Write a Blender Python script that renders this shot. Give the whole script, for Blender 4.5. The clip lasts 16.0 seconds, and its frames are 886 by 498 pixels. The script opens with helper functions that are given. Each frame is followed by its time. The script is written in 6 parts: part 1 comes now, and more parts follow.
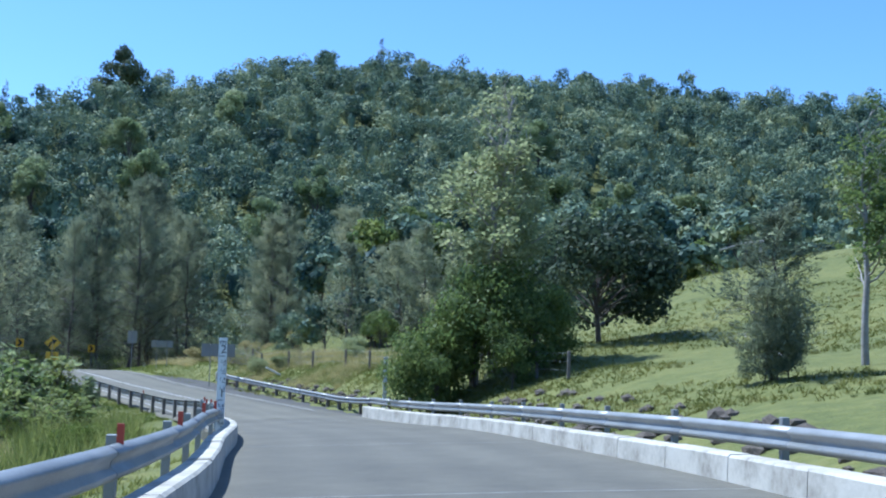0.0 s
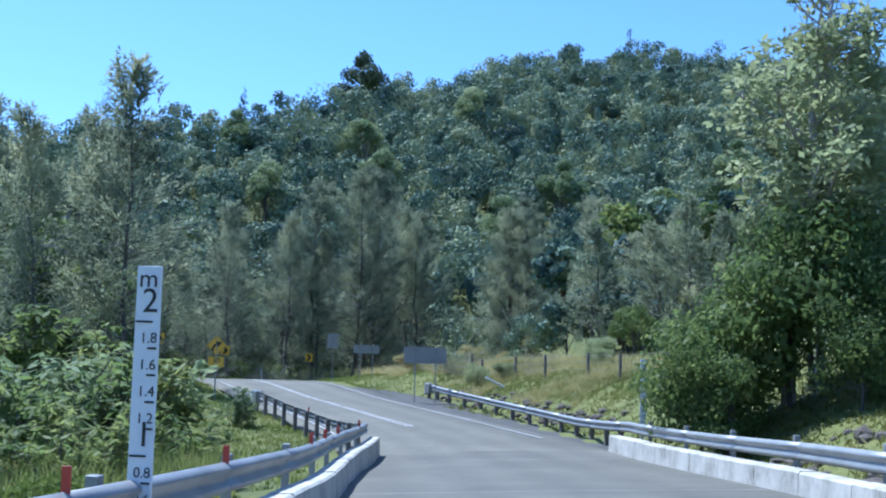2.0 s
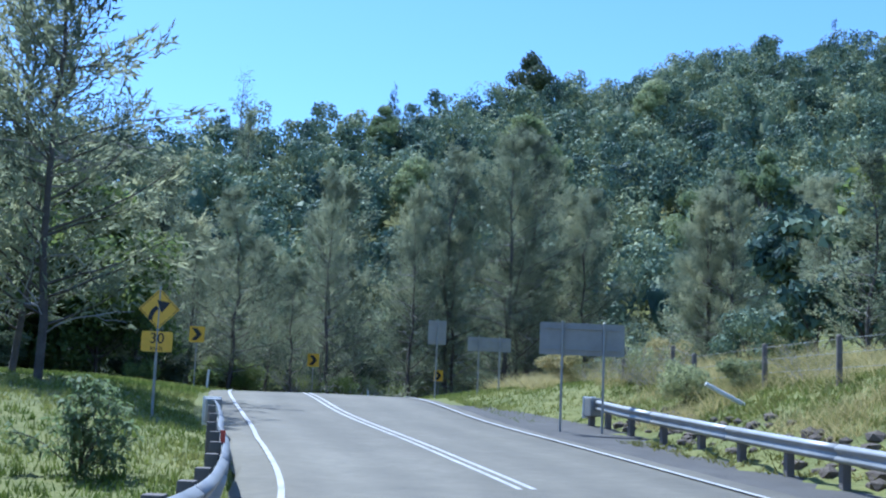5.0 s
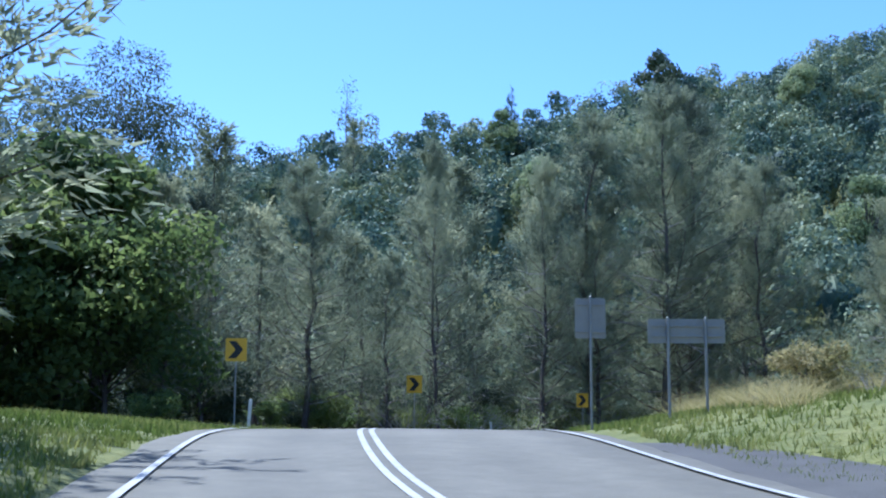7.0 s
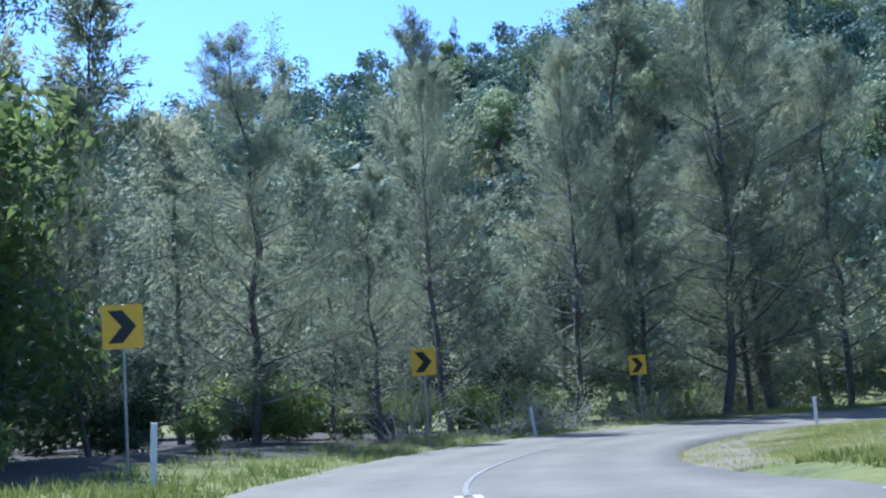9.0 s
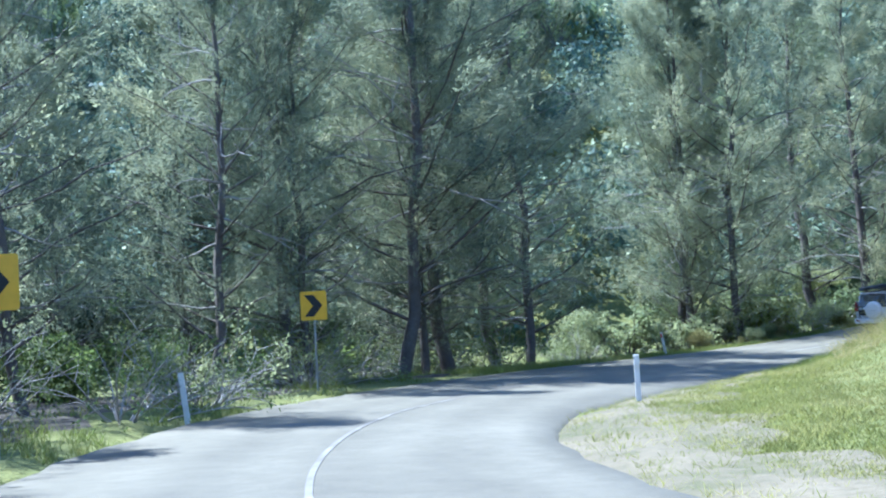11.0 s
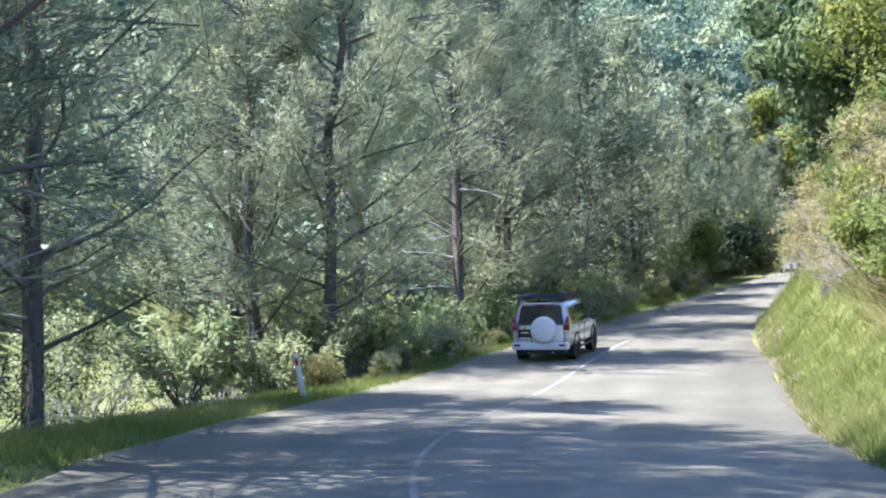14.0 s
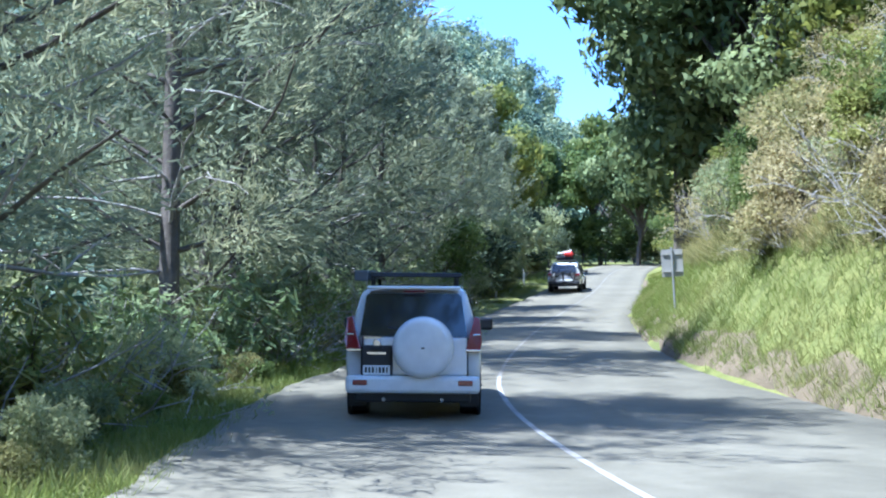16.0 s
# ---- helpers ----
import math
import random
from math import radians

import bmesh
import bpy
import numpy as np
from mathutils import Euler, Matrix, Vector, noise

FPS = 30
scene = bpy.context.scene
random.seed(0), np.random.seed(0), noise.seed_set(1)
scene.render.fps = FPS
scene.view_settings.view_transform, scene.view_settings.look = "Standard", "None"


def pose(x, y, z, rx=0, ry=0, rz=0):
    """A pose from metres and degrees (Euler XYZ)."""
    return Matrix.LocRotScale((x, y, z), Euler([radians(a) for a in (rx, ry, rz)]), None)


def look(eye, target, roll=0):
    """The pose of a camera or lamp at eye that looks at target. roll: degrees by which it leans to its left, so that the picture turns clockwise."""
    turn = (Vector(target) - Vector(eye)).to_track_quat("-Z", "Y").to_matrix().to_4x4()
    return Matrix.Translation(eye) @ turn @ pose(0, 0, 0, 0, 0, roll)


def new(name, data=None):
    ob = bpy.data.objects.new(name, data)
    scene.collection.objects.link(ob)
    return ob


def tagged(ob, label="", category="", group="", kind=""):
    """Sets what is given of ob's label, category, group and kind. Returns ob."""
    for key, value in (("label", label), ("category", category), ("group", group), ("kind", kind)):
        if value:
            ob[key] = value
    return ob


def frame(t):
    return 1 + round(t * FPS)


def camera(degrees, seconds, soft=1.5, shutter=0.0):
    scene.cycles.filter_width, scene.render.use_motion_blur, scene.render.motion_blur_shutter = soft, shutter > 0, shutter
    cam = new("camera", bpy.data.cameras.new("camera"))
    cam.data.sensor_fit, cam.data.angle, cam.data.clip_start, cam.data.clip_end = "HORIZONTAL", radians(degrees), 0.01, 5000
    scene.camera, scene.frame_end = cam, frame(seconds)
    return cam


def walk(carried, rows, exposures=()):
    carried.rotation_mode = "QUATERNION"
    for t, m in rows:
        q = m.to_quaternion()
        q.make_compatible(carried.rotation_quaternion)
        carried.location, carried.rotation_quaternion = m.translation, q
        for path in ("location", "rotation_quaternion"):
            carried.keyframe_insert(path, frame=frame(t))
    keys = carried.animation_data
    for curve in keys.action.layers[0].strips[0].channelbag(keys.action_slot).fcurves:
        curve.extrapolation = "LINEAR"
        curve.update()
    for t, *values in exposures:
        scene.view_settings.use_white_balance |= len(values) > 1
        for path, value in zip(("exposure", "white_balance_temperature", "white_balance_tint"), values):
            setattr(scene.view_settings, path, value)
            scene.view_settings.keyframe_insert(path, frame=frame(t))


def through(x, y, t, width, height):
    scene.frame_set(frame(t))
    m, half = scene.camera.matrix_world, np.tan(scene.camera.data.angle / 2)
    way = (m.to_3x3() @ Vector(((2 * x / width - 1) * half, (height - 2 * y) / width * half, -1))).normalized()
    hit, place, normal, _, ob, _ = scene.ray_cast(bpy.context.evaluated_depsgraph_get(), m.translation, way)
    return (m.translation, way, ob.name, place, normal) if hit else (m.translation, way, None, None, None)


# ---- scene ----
cam = camera(42.2, 16.0, 2.1)
PATH = [
    (0, (0.371, 0.547, -0.318), (0.402, 2.539, -0.146), 1.7),
    (0.5, (0.655, 4.983, -0.366), (0.565, 6.971, -0.163), 1.7),
    (1, (0.664, 9.332, -0.548), (0.467, 11.311, -0.336), 1.8),
    (1.5, (0.361, 14.031, -0.664), (0.056, 15.998, -0.463), 1.6),
    (1.8, (-0.008, 17.057, -0.751), (-0.375, 19.013, -0.559), 2.4),
    (2, (-0.279, 19.049, -0.835), (-0.682, 20.999, -0.652), 1.6),
    (2.5, (-1.004, 24.032, -1.049), (-1.485, 25.966, -0.88), 1.5),
    (3, (-1.63, 28.993, -1.234), (-2.165, 30.912, -1.054), 1.5),
    (3.2, (-1.933, 30.973, -1.305), (-2.48, 32.887, -1.116), 1.6),
    (5.3, (-6.994, 51.165, -2.429), (-7.734, 53.007, -2.187), 2.6),
    (5.5, (-7.594, 53.041, -2.485), (-8.365, 54.871, -2.244), 2.7),
    (6, (-9.192, 57.483, -2.586), (-10.027, 59.284, -2.34), 2.4),
    (6.3, (-10.269, 59.978, -2.621), (-11.131, 61.764, -2.363), 1.9),
    (6.5, (-10.954, 61.623, -2.642), (-11.831, 63.4, -2.375), 1.6),
    (7, (-13.2, 65.625, -2.491), (-14.098, 67.389, -2.201), 0.3),
    (7.5, (-15.949, 69.915, -2.233), (-16.853, 71.674, -1.932), -1.3),
    (8, (-18.847, 73.928, -2.106), (-19.745, 75.691, -1.812), -3.3),
    (8.2, (-20.027, 75.422, -1.88), (-20.915, 77.192, -1.598), -3.6),
    (10.3, (-29.079, 90.86, -1.418), (-29.464, 92.818, -1.289), -3.2),
    (10.5, (-29.879, 92.379, -1.505), (-30.166, 94.355, -1.387), -3.2),
    (11, (-31.685, 96.256, -1.638), (-31.726, 98.254, -1.543), -3.1),
    (11.5, (-33.043, 100.213, -1.76), (-32.856, 102.203, -1.675), -2.9),
    (12, (-34.038, 104.104, -2.002), (-33.65, 106.064, -1.905), -2.9),
    (12.5, (-34.713, 107.866, -2.07), (-34.157, 109.785, -1.972), -2.1),
    (13, (-35.047, 111.836, -2.068), (-34.329, 113.7, -1.972), -0.9),
    (13.5, (-34.975, 116.594, -2.214), (-34.096, 118.387, -2.112), -0.9),
    (14, (-33.963, 122.121, -2.426), (-32.925, 123.827, -2.318), -0.7),
    (14.5, (-32.388, 127.534, -2.531), (-31.199, 129.137, -2.413), -0.9),
    (15, (-30.35, 132.01, -2.729), (-29.036, 133.512, -2.596), -1.0),
    (15.5, (-27.743, 136.417, -2.814), (-26.318, 137.812, -2.665), -0.5),
    (16, (-24.398, 140.963, -3.108), (-22.876, 142.248, -2.93), 0.5),
]
walk(cam, [(t, look(eye, target, roll)) for t, eye, target, roll in PATH],
     [(0.0, 0.6, 4600, 9), (3.0, 0.76, 4440, 12), (6.0, 0.78, 4540, 11), (8.0, 0.76, 4540, 18), (10.3, 1.68, 4480, 10), (12.7, 1.8, 4520, 12), (14.2, 2.06, 5080, 17), (15.2, 2.08, 4720, 14), (16.0, 1.86, 4560, 12)])

# ---------- world, sun, exposure ----------
SUN_YAW, SUN_UP = 62.0, 61.0
_a, _e = radians(SUN_YAW), radians(SUN_UP)
SUN_DIR = Vector((-math.sin(_a) * math.cos(_e), math.cos(_a) * math.cos(_e), math.sin(_e)))
world = bpy.data.worlds.new("sky")
world.use_nodes = True
scene.world = world
wn = world.node_tree
sky = wn.nodes.new("ShaderNodeTexSky")
sky.sky_type = "NISHITA"
sky.sun_disc = False
sky.sun_elevation = _e
sky.sun_rotation = -_a
sky.air_density, sky.dust_density, sky.ozone_density = 1.0, 0.4, 3.4
wn.links.new(sky.outputs[0], wn.nodes["Background"].inputs[0])
wn.nodes["Background"].inputs[1].default_value = 0.115
sun = new("sun", bpy.data.lights.new("sun", "SUN"))
sun.data.energy, sun.data.angle, sun.data.color = 5.0, radians(0.6), (1.0, 0.9, 0.73)
sun.matrix_world = look(SUN_DIR * 100, (0, 0, 0))

# ---------- materials ----------
def nodes_of(name):
    m = bpy.data.materials.new(name)
    m.use_nodes = True
    t = m.node_tree
    return m, t, t.nodes["Principled BSDF"]


def add(t, kind, **values):
    n = t.nodes.new(kind)
    for key, value in values.items():
        n.inputs[key].default_value = value
    return n


def ramp(t, source, stops):
    r = t.nodes.new("ShaderNodeValToRGB")
    while len(r.color_ramp.elements) < len(stops):
        r.color_ramp.elements.new(0.5)
    for el, (at, col) in zip(r.color_ramp.elements, stops):
        el.position, el.color = at, (*col, 1)
    t.links.new(source, r.inputs[0])
    return r


def surface(name, stops, scale=3.0, fine=40.0, rough=0.8, metal=0.0, bump=0.3, depth=0.02, coat=0.0, mix=0.35):
    """A surface with colour variation at two scales and fine relief."""
    m, t, b = nodes_of(name)
    co = t.nodes.new("ShaderNodeTexCoord")
    n1 = add(t, "ShaderNodeTexNoise", Scale=scale, Detail=5.0, Roughness=0.6)
    n2 = add(t, "ShaderNodeTexNoise", Scale=fine, Detail=4.0, Roughness=0.7)
    for n in (n1, n2):
        t.links.new(co.outputs["Object"], n.inputs["Vector"])
    mx = t.nodes.new("ShaderNodeMix")
    mx.inputs[0].default_value = mix
    t.links.new(n1.outputs[0], mx.inputs[2])
    t.links.new(n2.outputs[0], mx.inputs[3])
    r = ramp(t, mx.outputs[0], stops)
    t.links.new(r.outputs[0], b.inputs["Base Color"])
    b.inputs["Roughness"].default_value, b.inputs["Metallic"].default_value = rough, metal
    b.inputs["Coat Weight"].default_value = coat
    if bump:
        bp = add(t, "ShaderNodeBump", Strength=bump, Distance=depth)
        t.links.new(n2.outputs[0], bp.inputs["Height"])
        t.links.new(bp.outputs[0], b.inputs["Normal"])
    return m


def foliage(name, stops, gloss=0.15, through=0.35, patch=0.25, vary=1.7):
    """Leaves: colour varies leaf by leaf and in patches, and light comes through them."""
    m, t, b = nodes_of(name)
    geo = t.nodes.new("ShaderNodeNewGeometry")
    info = t.nodes.new("ShaderNodeObjectInfo")
    n1 = add(t, "ShaderNodeTexNoise", Scale=patch, Detail=3.0)
    t.links.new(geo.outputs["Position"], n1.inputs["Vector"])
    a = t.nodes.new("ShaderNodeMath")
    a.operation = "MULTIPLY_ADD"
    a.inputs[1].default_value = 0.35
    t.links.new(geo.outputs["Random Per Island"], a.inputs[0])
    wide = t.nodes.new("ShaderNodeMath")
    wide.operation = "MULTIPLY_ADD"
    wide.inputs[1].default_value, wide.inputs[2].default_value = vary, 0.5 - 0.5 * vary
    t.links.new(n1.outputs[0], wide.inputs[0])
    t.links.new(wide.outputs[0], a.inputs[2])
    c = t.nodes.new("ShaderNodeMath")
    c.operation = "MULTIPLY_ADD"
    c.inputs[1].default_value = 0.35
    t.links.new(info.outputs["Random"], c.inputs[0])
    t.links.new(a.outputs[0], c.inputs[2])
    d = t.nodes.new("ShaderNodeMath")
    d.operation = "SUBTRACT"
    d.inputs[1].default_value = 0.35
    t.links.new(c.outputs[0], d.inputs[0])
    r = ramp(t, d.outputs[0], stops)
    t.links.new(r.outputs[0], b.inputs["Base Color"])
    b.inputs["Roughness"].default_value = 0.55
    b.inputs["Specular IOR Level"].default_value = gloss
    tr = t.nodes.new("ShaderNodeBsdfTranslucent")
    t.links.new(r.outputs[0], tr.inputs[0])
    ms = t.nodes.new("ShaderNodeMixShader")
    ms.inputs[0].default_value = through
    t.links.new(b.outputs[0], ms.inputs[1])
    t.links.new(tr.outputs[0], ms.inputs[2])
    t.links.new(ms.outputs[0], t.nodes["Material Output"].inputs[0])
    return m


def plain(name, col, rough=0.5, metal=0.0, coat=0.0, emit=0.0):
    m, t, b = nodes_of(name)
    n1 = add(t, "ShaderNodeTexNoise", Scale=6.0, Detail=4.0)
    co = t.nodes.new("ShaderNodeTexCoord")
    t.links.new(co.outputs["Object"], n1.inputs["Vector"])
    r = ramp(t, n1.outputs[0], [(0.3, tuple(v * 0.88 for v in col)), (0.7, col)])
    t.links.new(r.outputs[0], b.inputs["Base Color"])
    b.inputs["Roughness"].default_value, b.inputs["Metallic"].default_value = rough, metal
    b.inputs["Coat Weight"].default_value = coat
    return m




def road_surface(name, dark, mid, light):
    """Asphalt: aggregate grain, broad patches, and paler wheel tracks that follow the lanes by the mesh's own 'across' values."""
    m, t, b = nodes_of(name)
    co = t.nodes.new("ShaderNodeTexCoord")
    ns = [add(t, "ShaderNodeTexNoise", Scale=sc, Detail=dt, Roughness=rg) for sc, dt, rg in ((0.3, 4.0, 0.6), (3.0, 5.0, 0.65), (45.0, 3.0, 0.7))]
    for n in ns:
        t.links.new(co.outputs["Object"], n.inputs["Vector"])
    at = t.nodes.new("ShaderNodeAttribute")
    at.attribute_name = "across"
    wav = t.nodes.new("ShaderNodeMath")
    wav.operation = "MULTIPLY_ADD"
    wav.inputs[1].default_value, wav.inputs[2].default_value = 4.05, 0.3
    t.links.new(at.outputs["Fac"], wav.inputs[0])
    cs = t.nodes.new("ShaderNodeMath")
    cs.operation = "COSINE"
    t.links.new(wav.outputs[0], cs.inputs[0])
    total = None
    for src, k in ((ns[0].outputs[0], 0.42), (ns[1].outputs[0], 0.33), (ns[2].outputs[0], 0.25), (cs.outputs[0], -0.035)):
        mu = t.nodes.new("ShaderNodeMath")
        mu.operation = "MULTIPLY_ADD"
        mu.inputs[1].default_value, mu.inputs[2].default_value = k, 0.0
        t.links.new(src, mu.inputs[0])
        if total is not None:
            t.links.new(total, mu.inputs[2])
        total = mu.outputs[0]
    r = ramp(t, total, [(0.32, dark), (0.5, mid), (0.66, light)])
    t.links.new(r.outputs[0], b.inputs["Base Color"])
    b.inputs["Roughness"].default_value = 0.82
    bp = add(t, "ShaderNodeBump", Strength=0.5, Distance=0.01)
    t.links.new(ns[2].outputs[0], bp.inputs["Height"])
    t.links.new(bp.outputs[0], b.inputs["Normal"])
    return m


ASPHALT = road_surface("asphalt", (0.09, 0.08, 0.054), (0.132, 0.118, 0.08), (0.182, 0.163, 0.114))
DECK = road_surface("deck_asphalt", (0.082, 0.074, 0.052), (0.116, 0.104, 0.073), (0.156, 0.141, 0.1))
FADED_LINE = surface("faded_line_paint", [(0.4, (0.14, 0.125, 0.1)), (0.56, (0.21, 0.195, 0.165)), (0.75, (0.36, 0.35, 0.32))], 1.2, 30, 0.8)
WORN_LINE = surface("worn_line_paint", [(0.34, (0.15, 0.135, 0.11)), (0.48, (0.29, 0.275, 0.245)), (0.75, (0.42, 0.405, 0.37))], 1.2, 30, 0.8)
PAINT_LINE = surface("line_paint", [(0.3, (0.2, 0.19, 0.165)), (0.48, (0.38, 0.365, 0.33)), (0.7, (0.48, 0.465, 0.43))], 1.6, 40, 0.7)
CONCRETE = surface("concrete", [(0.25, (0.16, 0.15, 0.13)), (0.45, (0.3, 0.285, 0.25)), (0.8, (0.44, 0.42, 0.375))], 1.2, 25, 0.85, bump=0.4)
KERB = surface("painted_kerb_concrete", [(0.3, (0.16, 0.14, 0.11)), (0.42, (0.36, 0.325, 0.26)), (0.55, (0.5, 0.46, 0.375)), (0.8, (0.6, 0.56, 0.47))], 1.1, 7, 0.85, bump=0.4)
STEEL = surface("galvanised_steel", [(0.3, (0.22, 0.22, 0.205)), (0.7, (0.36, 0.355, 0.335))], 1.5, 30, 0.5, 0.4, bump=0.08)
TIMBER = surface("grey_timber", [(0.3, (0.1, 0.085, 0.07)), (0.7, (0.22, 0.19, 0.16))], 3, 40, 0.9)
GROUND = surface("grassy_soil", [(0.25, (0.055, 0.06, 0.016)), (0.42, (0.105, 0.116, 0.022)), (0.58, (0.155, 0.155, 0.034)), (0.8, (0.21, 0.19, 0.06))], 0.2, 1.6, 0.95, bump=0.9, depth=0.25, mix=0.5)
BARK = surface("bark", [(0.3, (0.055, 0.045, 0.037)), (0.7, (0.16, 0.135, 0.11))], 2.5, 18, 0.95, bump=0.8, depth=0.03)
PALE_BARK = surface("pale_bark", [(0.3, (0.18, 0.16, 0.14)), (0.7, (0.42, 0.39, 0.35))], 2.5, 18, 0.9, bump=0.5, depth=0.02)
ROCK = surface("rock", [(0.3, (0.05, 0.038, 0.028)), (0.7, (0.19, 0.155, 0.115))], 1.5, 12, 0.95, bump=0.8, depth=0.05)
# dark low stop and strong patches paint lit and shaded masses into the needles
SHE_OAK = foliage("she_oak_needles", [(0.05, (0.095, 0.115, 0.08)), (0.4, (0.245, 0.27, 0.167)), (0.75, (0.345, 0.36, 0.21)), (0.95, (0.45, 0.44, 0.25))], 0.05, 0.6, 0.3, 2.2)
# darkened low stops and vary 2.5 put the shade between lit crowns into the colour
RAIN = foliage("rainforest_leaves", [(0.08, (0.05, 0.08, 0.065)), (0.4, (0.125, 0.178, 0.122)), (0.7, (0.25, 0.295, 0.17)), (0.95, (0.4, 0.41, 0.21))], 0.08, 0.14, 0.14, 2.5)
DEEP = foliage("deep_green_leaves", [(0.1, (0.055, 0.08, 0.036)), (0.5, (0.125, 0.165, 0.066)), (0.9, (0.25, 0.28, 0.11))], 0.12, 0.36)
BRIGHT = foliage("bright_leaves", [(0.1, (0.075, 0.11, 0.038)), (0.5, (0.165, 0.215, 0.06)), (0.9, (0.3, 0.32, 0.1))], 0.2, 0.58)
TANGLE = foliage("tangled_scrub_leaves", [(0.1, (0.13, 0.14, 0.05)), (0.45, (0.26, 0.245, 0.095)), (0.75, (0.39, 0.335, 0.15)), (0.95, (0.48, 0.41, 0.22))], 0.1, 0.5, 0.5)
FRESH = foliage("fresh_green_grass", [(0.1, (0.11, 0.15, 0.03)), (0.5, (0.185, 0.225, 0.05)), (0.9, (0.29, 0.29, 0.1))], 0.1, 0.5)
WEED = foliage("yellow_green_weeds", [(0.1, (0.15, 0.18, 0.045)), (0.5, (0.29, 0.3, 0.08)), (0.9, (0.44, 0.41, 0.15))], 0.1, 0.55, 0.6)
PLUME = foliage("pale_mimosa_leaves", [(0.1, (0.17, 0.2, 0.1)), (0.5, (0.29, 0.32, 0.15)), (0.9, (0.42, 0.43, 0.22))], 0.1, 0.6, 0.5)
LIME = foliage("light_green_leaves", [(0.1, (0.15, 0.2, 0.09)), (0.5, (0.26, 0.31, 0.14)), (0.9, (0.38, 0.41, 0.2))], 0.15, 0.5)
YELLOW = foliage("yellowing_leaves", [(0.1, (0.14, 0.165, 0.035)), (0.5, (0.28, 0.285, 0.06)), (0.9, (0.43, 0.39, 0.09))], 0.2, 0.5)
LAWN = foliage("short_lawn_grass", [(0.1, (0.14, 0.16, 0.045)), (0.5, (0.25, 0.25, 0.075)), (0.9, (0.36, 0.33, 0.14))], 0.1, 0.45)
GUM = foliage("gum_leaves", [(0.1, (0.04, 0.06, 0.035)), (0.5, (0.085, 0.11, 0.06)), (0.9, (0.15, 0.17, 0.09))], 0.12, 0.35)
GRASS = foliage("green_grass", [(0.1, (0.075, 0.112, 0.02)), (0.5, (0.16, 0.2, 0.04)), (0.9, (0.29, 0.29, 0.085))], 0.1, 0.45)
PASTURE = foliage("pasture_tussocks", [(0.1, (0.11, 0.125, 0.028)), (0.5, (0.195, 0.195, 0.048)), (0.9, (0.29, 0.255, 0.095))], 0.1, 0.45, 0.4)
DRY_GRASS = foliage("dry_grass", [(0.1, (0.2, 0.19, 0.06)), (0.5, (0.42, 0.36, 0.15)), (0.9, (0.6, 0.5, 0.26))], 0.1, 0.5)
WHITE_PAINT = plain("white_car_paint", (0.7, 0.7, 0.69), 0.25, 0, 0.8)
BLACK = plain("black_plastic", (0.018, 0.018, 0.02), 0.5)
RUBBER = plain("tyre_rubber", (0.02, 0.02, 0.02), 0.85)
GLASS = plain("tinted_glass", (0.012, 0.015, 0.018), 0.06, 0, 1.0)
RED_LENS = plain("red_lens", (0.17, 0.008, 0.012), 0.15, 0, 1.0)
CHROME = plain("chrome", (0.75, 0.75, 0.76), 0.15, 1.0)
ALLOY = plain("alloy", (0.5, 0.5, 0.52), 0.3, 0.9)
SIGN_YELLOW = plain("sign_yellow", (0.75, 0.43, 0.02), 0.4)
SIGN_BLACK = plain("sign_black", (0.015, 0.015, 0.015), 0.5)
SIGN_BACK = surface("sign_back_aluminium", [(0.3, (0.24, 0.23, 0.2)), (0.7, (0.34, 0.325, 0.285))], 2, 20, 0.7, 0.05, bump=0.05)
SIGN_WHITE = plain("sign_white", (0.78, 0.78, 0.76), 0.45)
RED_CLOTH = plain("red_cloth", (0.55, 0.03, 0.02), 0.8)
DARK_CLOTH = plain("dark_cloth", (0.025, 0.027, 0.035), 0.85)
ORANGE = plain("rail_tab_red", (0.42, 0.055, 0.03), 0.45)
AWNING = plain("awning_case", (0.09, 0.095, 0.1), 0.6)
RED_MARK = plain("red_reflector", (0.5, 0.02, 0.02), 0.3)
POST_WHITE = surface("weathered_white_post", [(0.3, (0.5, 0.48, 0.43)), (0.7, (0.78, 0.77, 0.72))], 4, 40, 0.7, bump=0.1)

# ---------- mesh helpers ----------
def mesh_of(name, verts, faces, material=None, smooth=False):
    """A mesh from an array of points and an array of faces of one size."""
    me = bpy.data.meshes.new(name)
    v, f = np.asarray(verts, np.float32), np.asarray(faces, np.int32)
    me.vertices.add(len(v))
    me.vertices.foreach_set("co", v.ravel())
    me.loops.add(f.size)
    me.loops.foreach_set("vertex_index", f.ravel())
    me.polygons.add(len(f))
    me.polygons.foreach_set("loop_start", np.arange(0, f.size, f.shape[1], dtype=np.int32))
    me.polygons.foreach_set("use_smooth", np.full(len(f), bool(smooth)))
    if material:
        me.materials.append(material)
    me.update(calc_edges=True)
    return me


def part(name, bm, material, parent=None, label="", smooth=False):
    """One mesh object from a bmesh or a mesh, under a thing or a part."""
    if isinstance(bm, bmesh.types.BMesh):
        me = bpy.data.meshes.new(name)
        bmesh.ops.recalc_face_normals(bm, faces=bm.faces)
        bm.to_mesh(me)
        bm.free()
        me.materials.append(material)
        if smooth:
            me.polygons.foreach_set("use_smooth", np.ones(len(me.polygons), bool))
    else:
        me = bm
        if material and not me.materials:
            me.materials.append(material)
    ob = new(name, me)
    if parent:
        ob.parent = parent
    if label:
        ob["label"] = label
    return ob


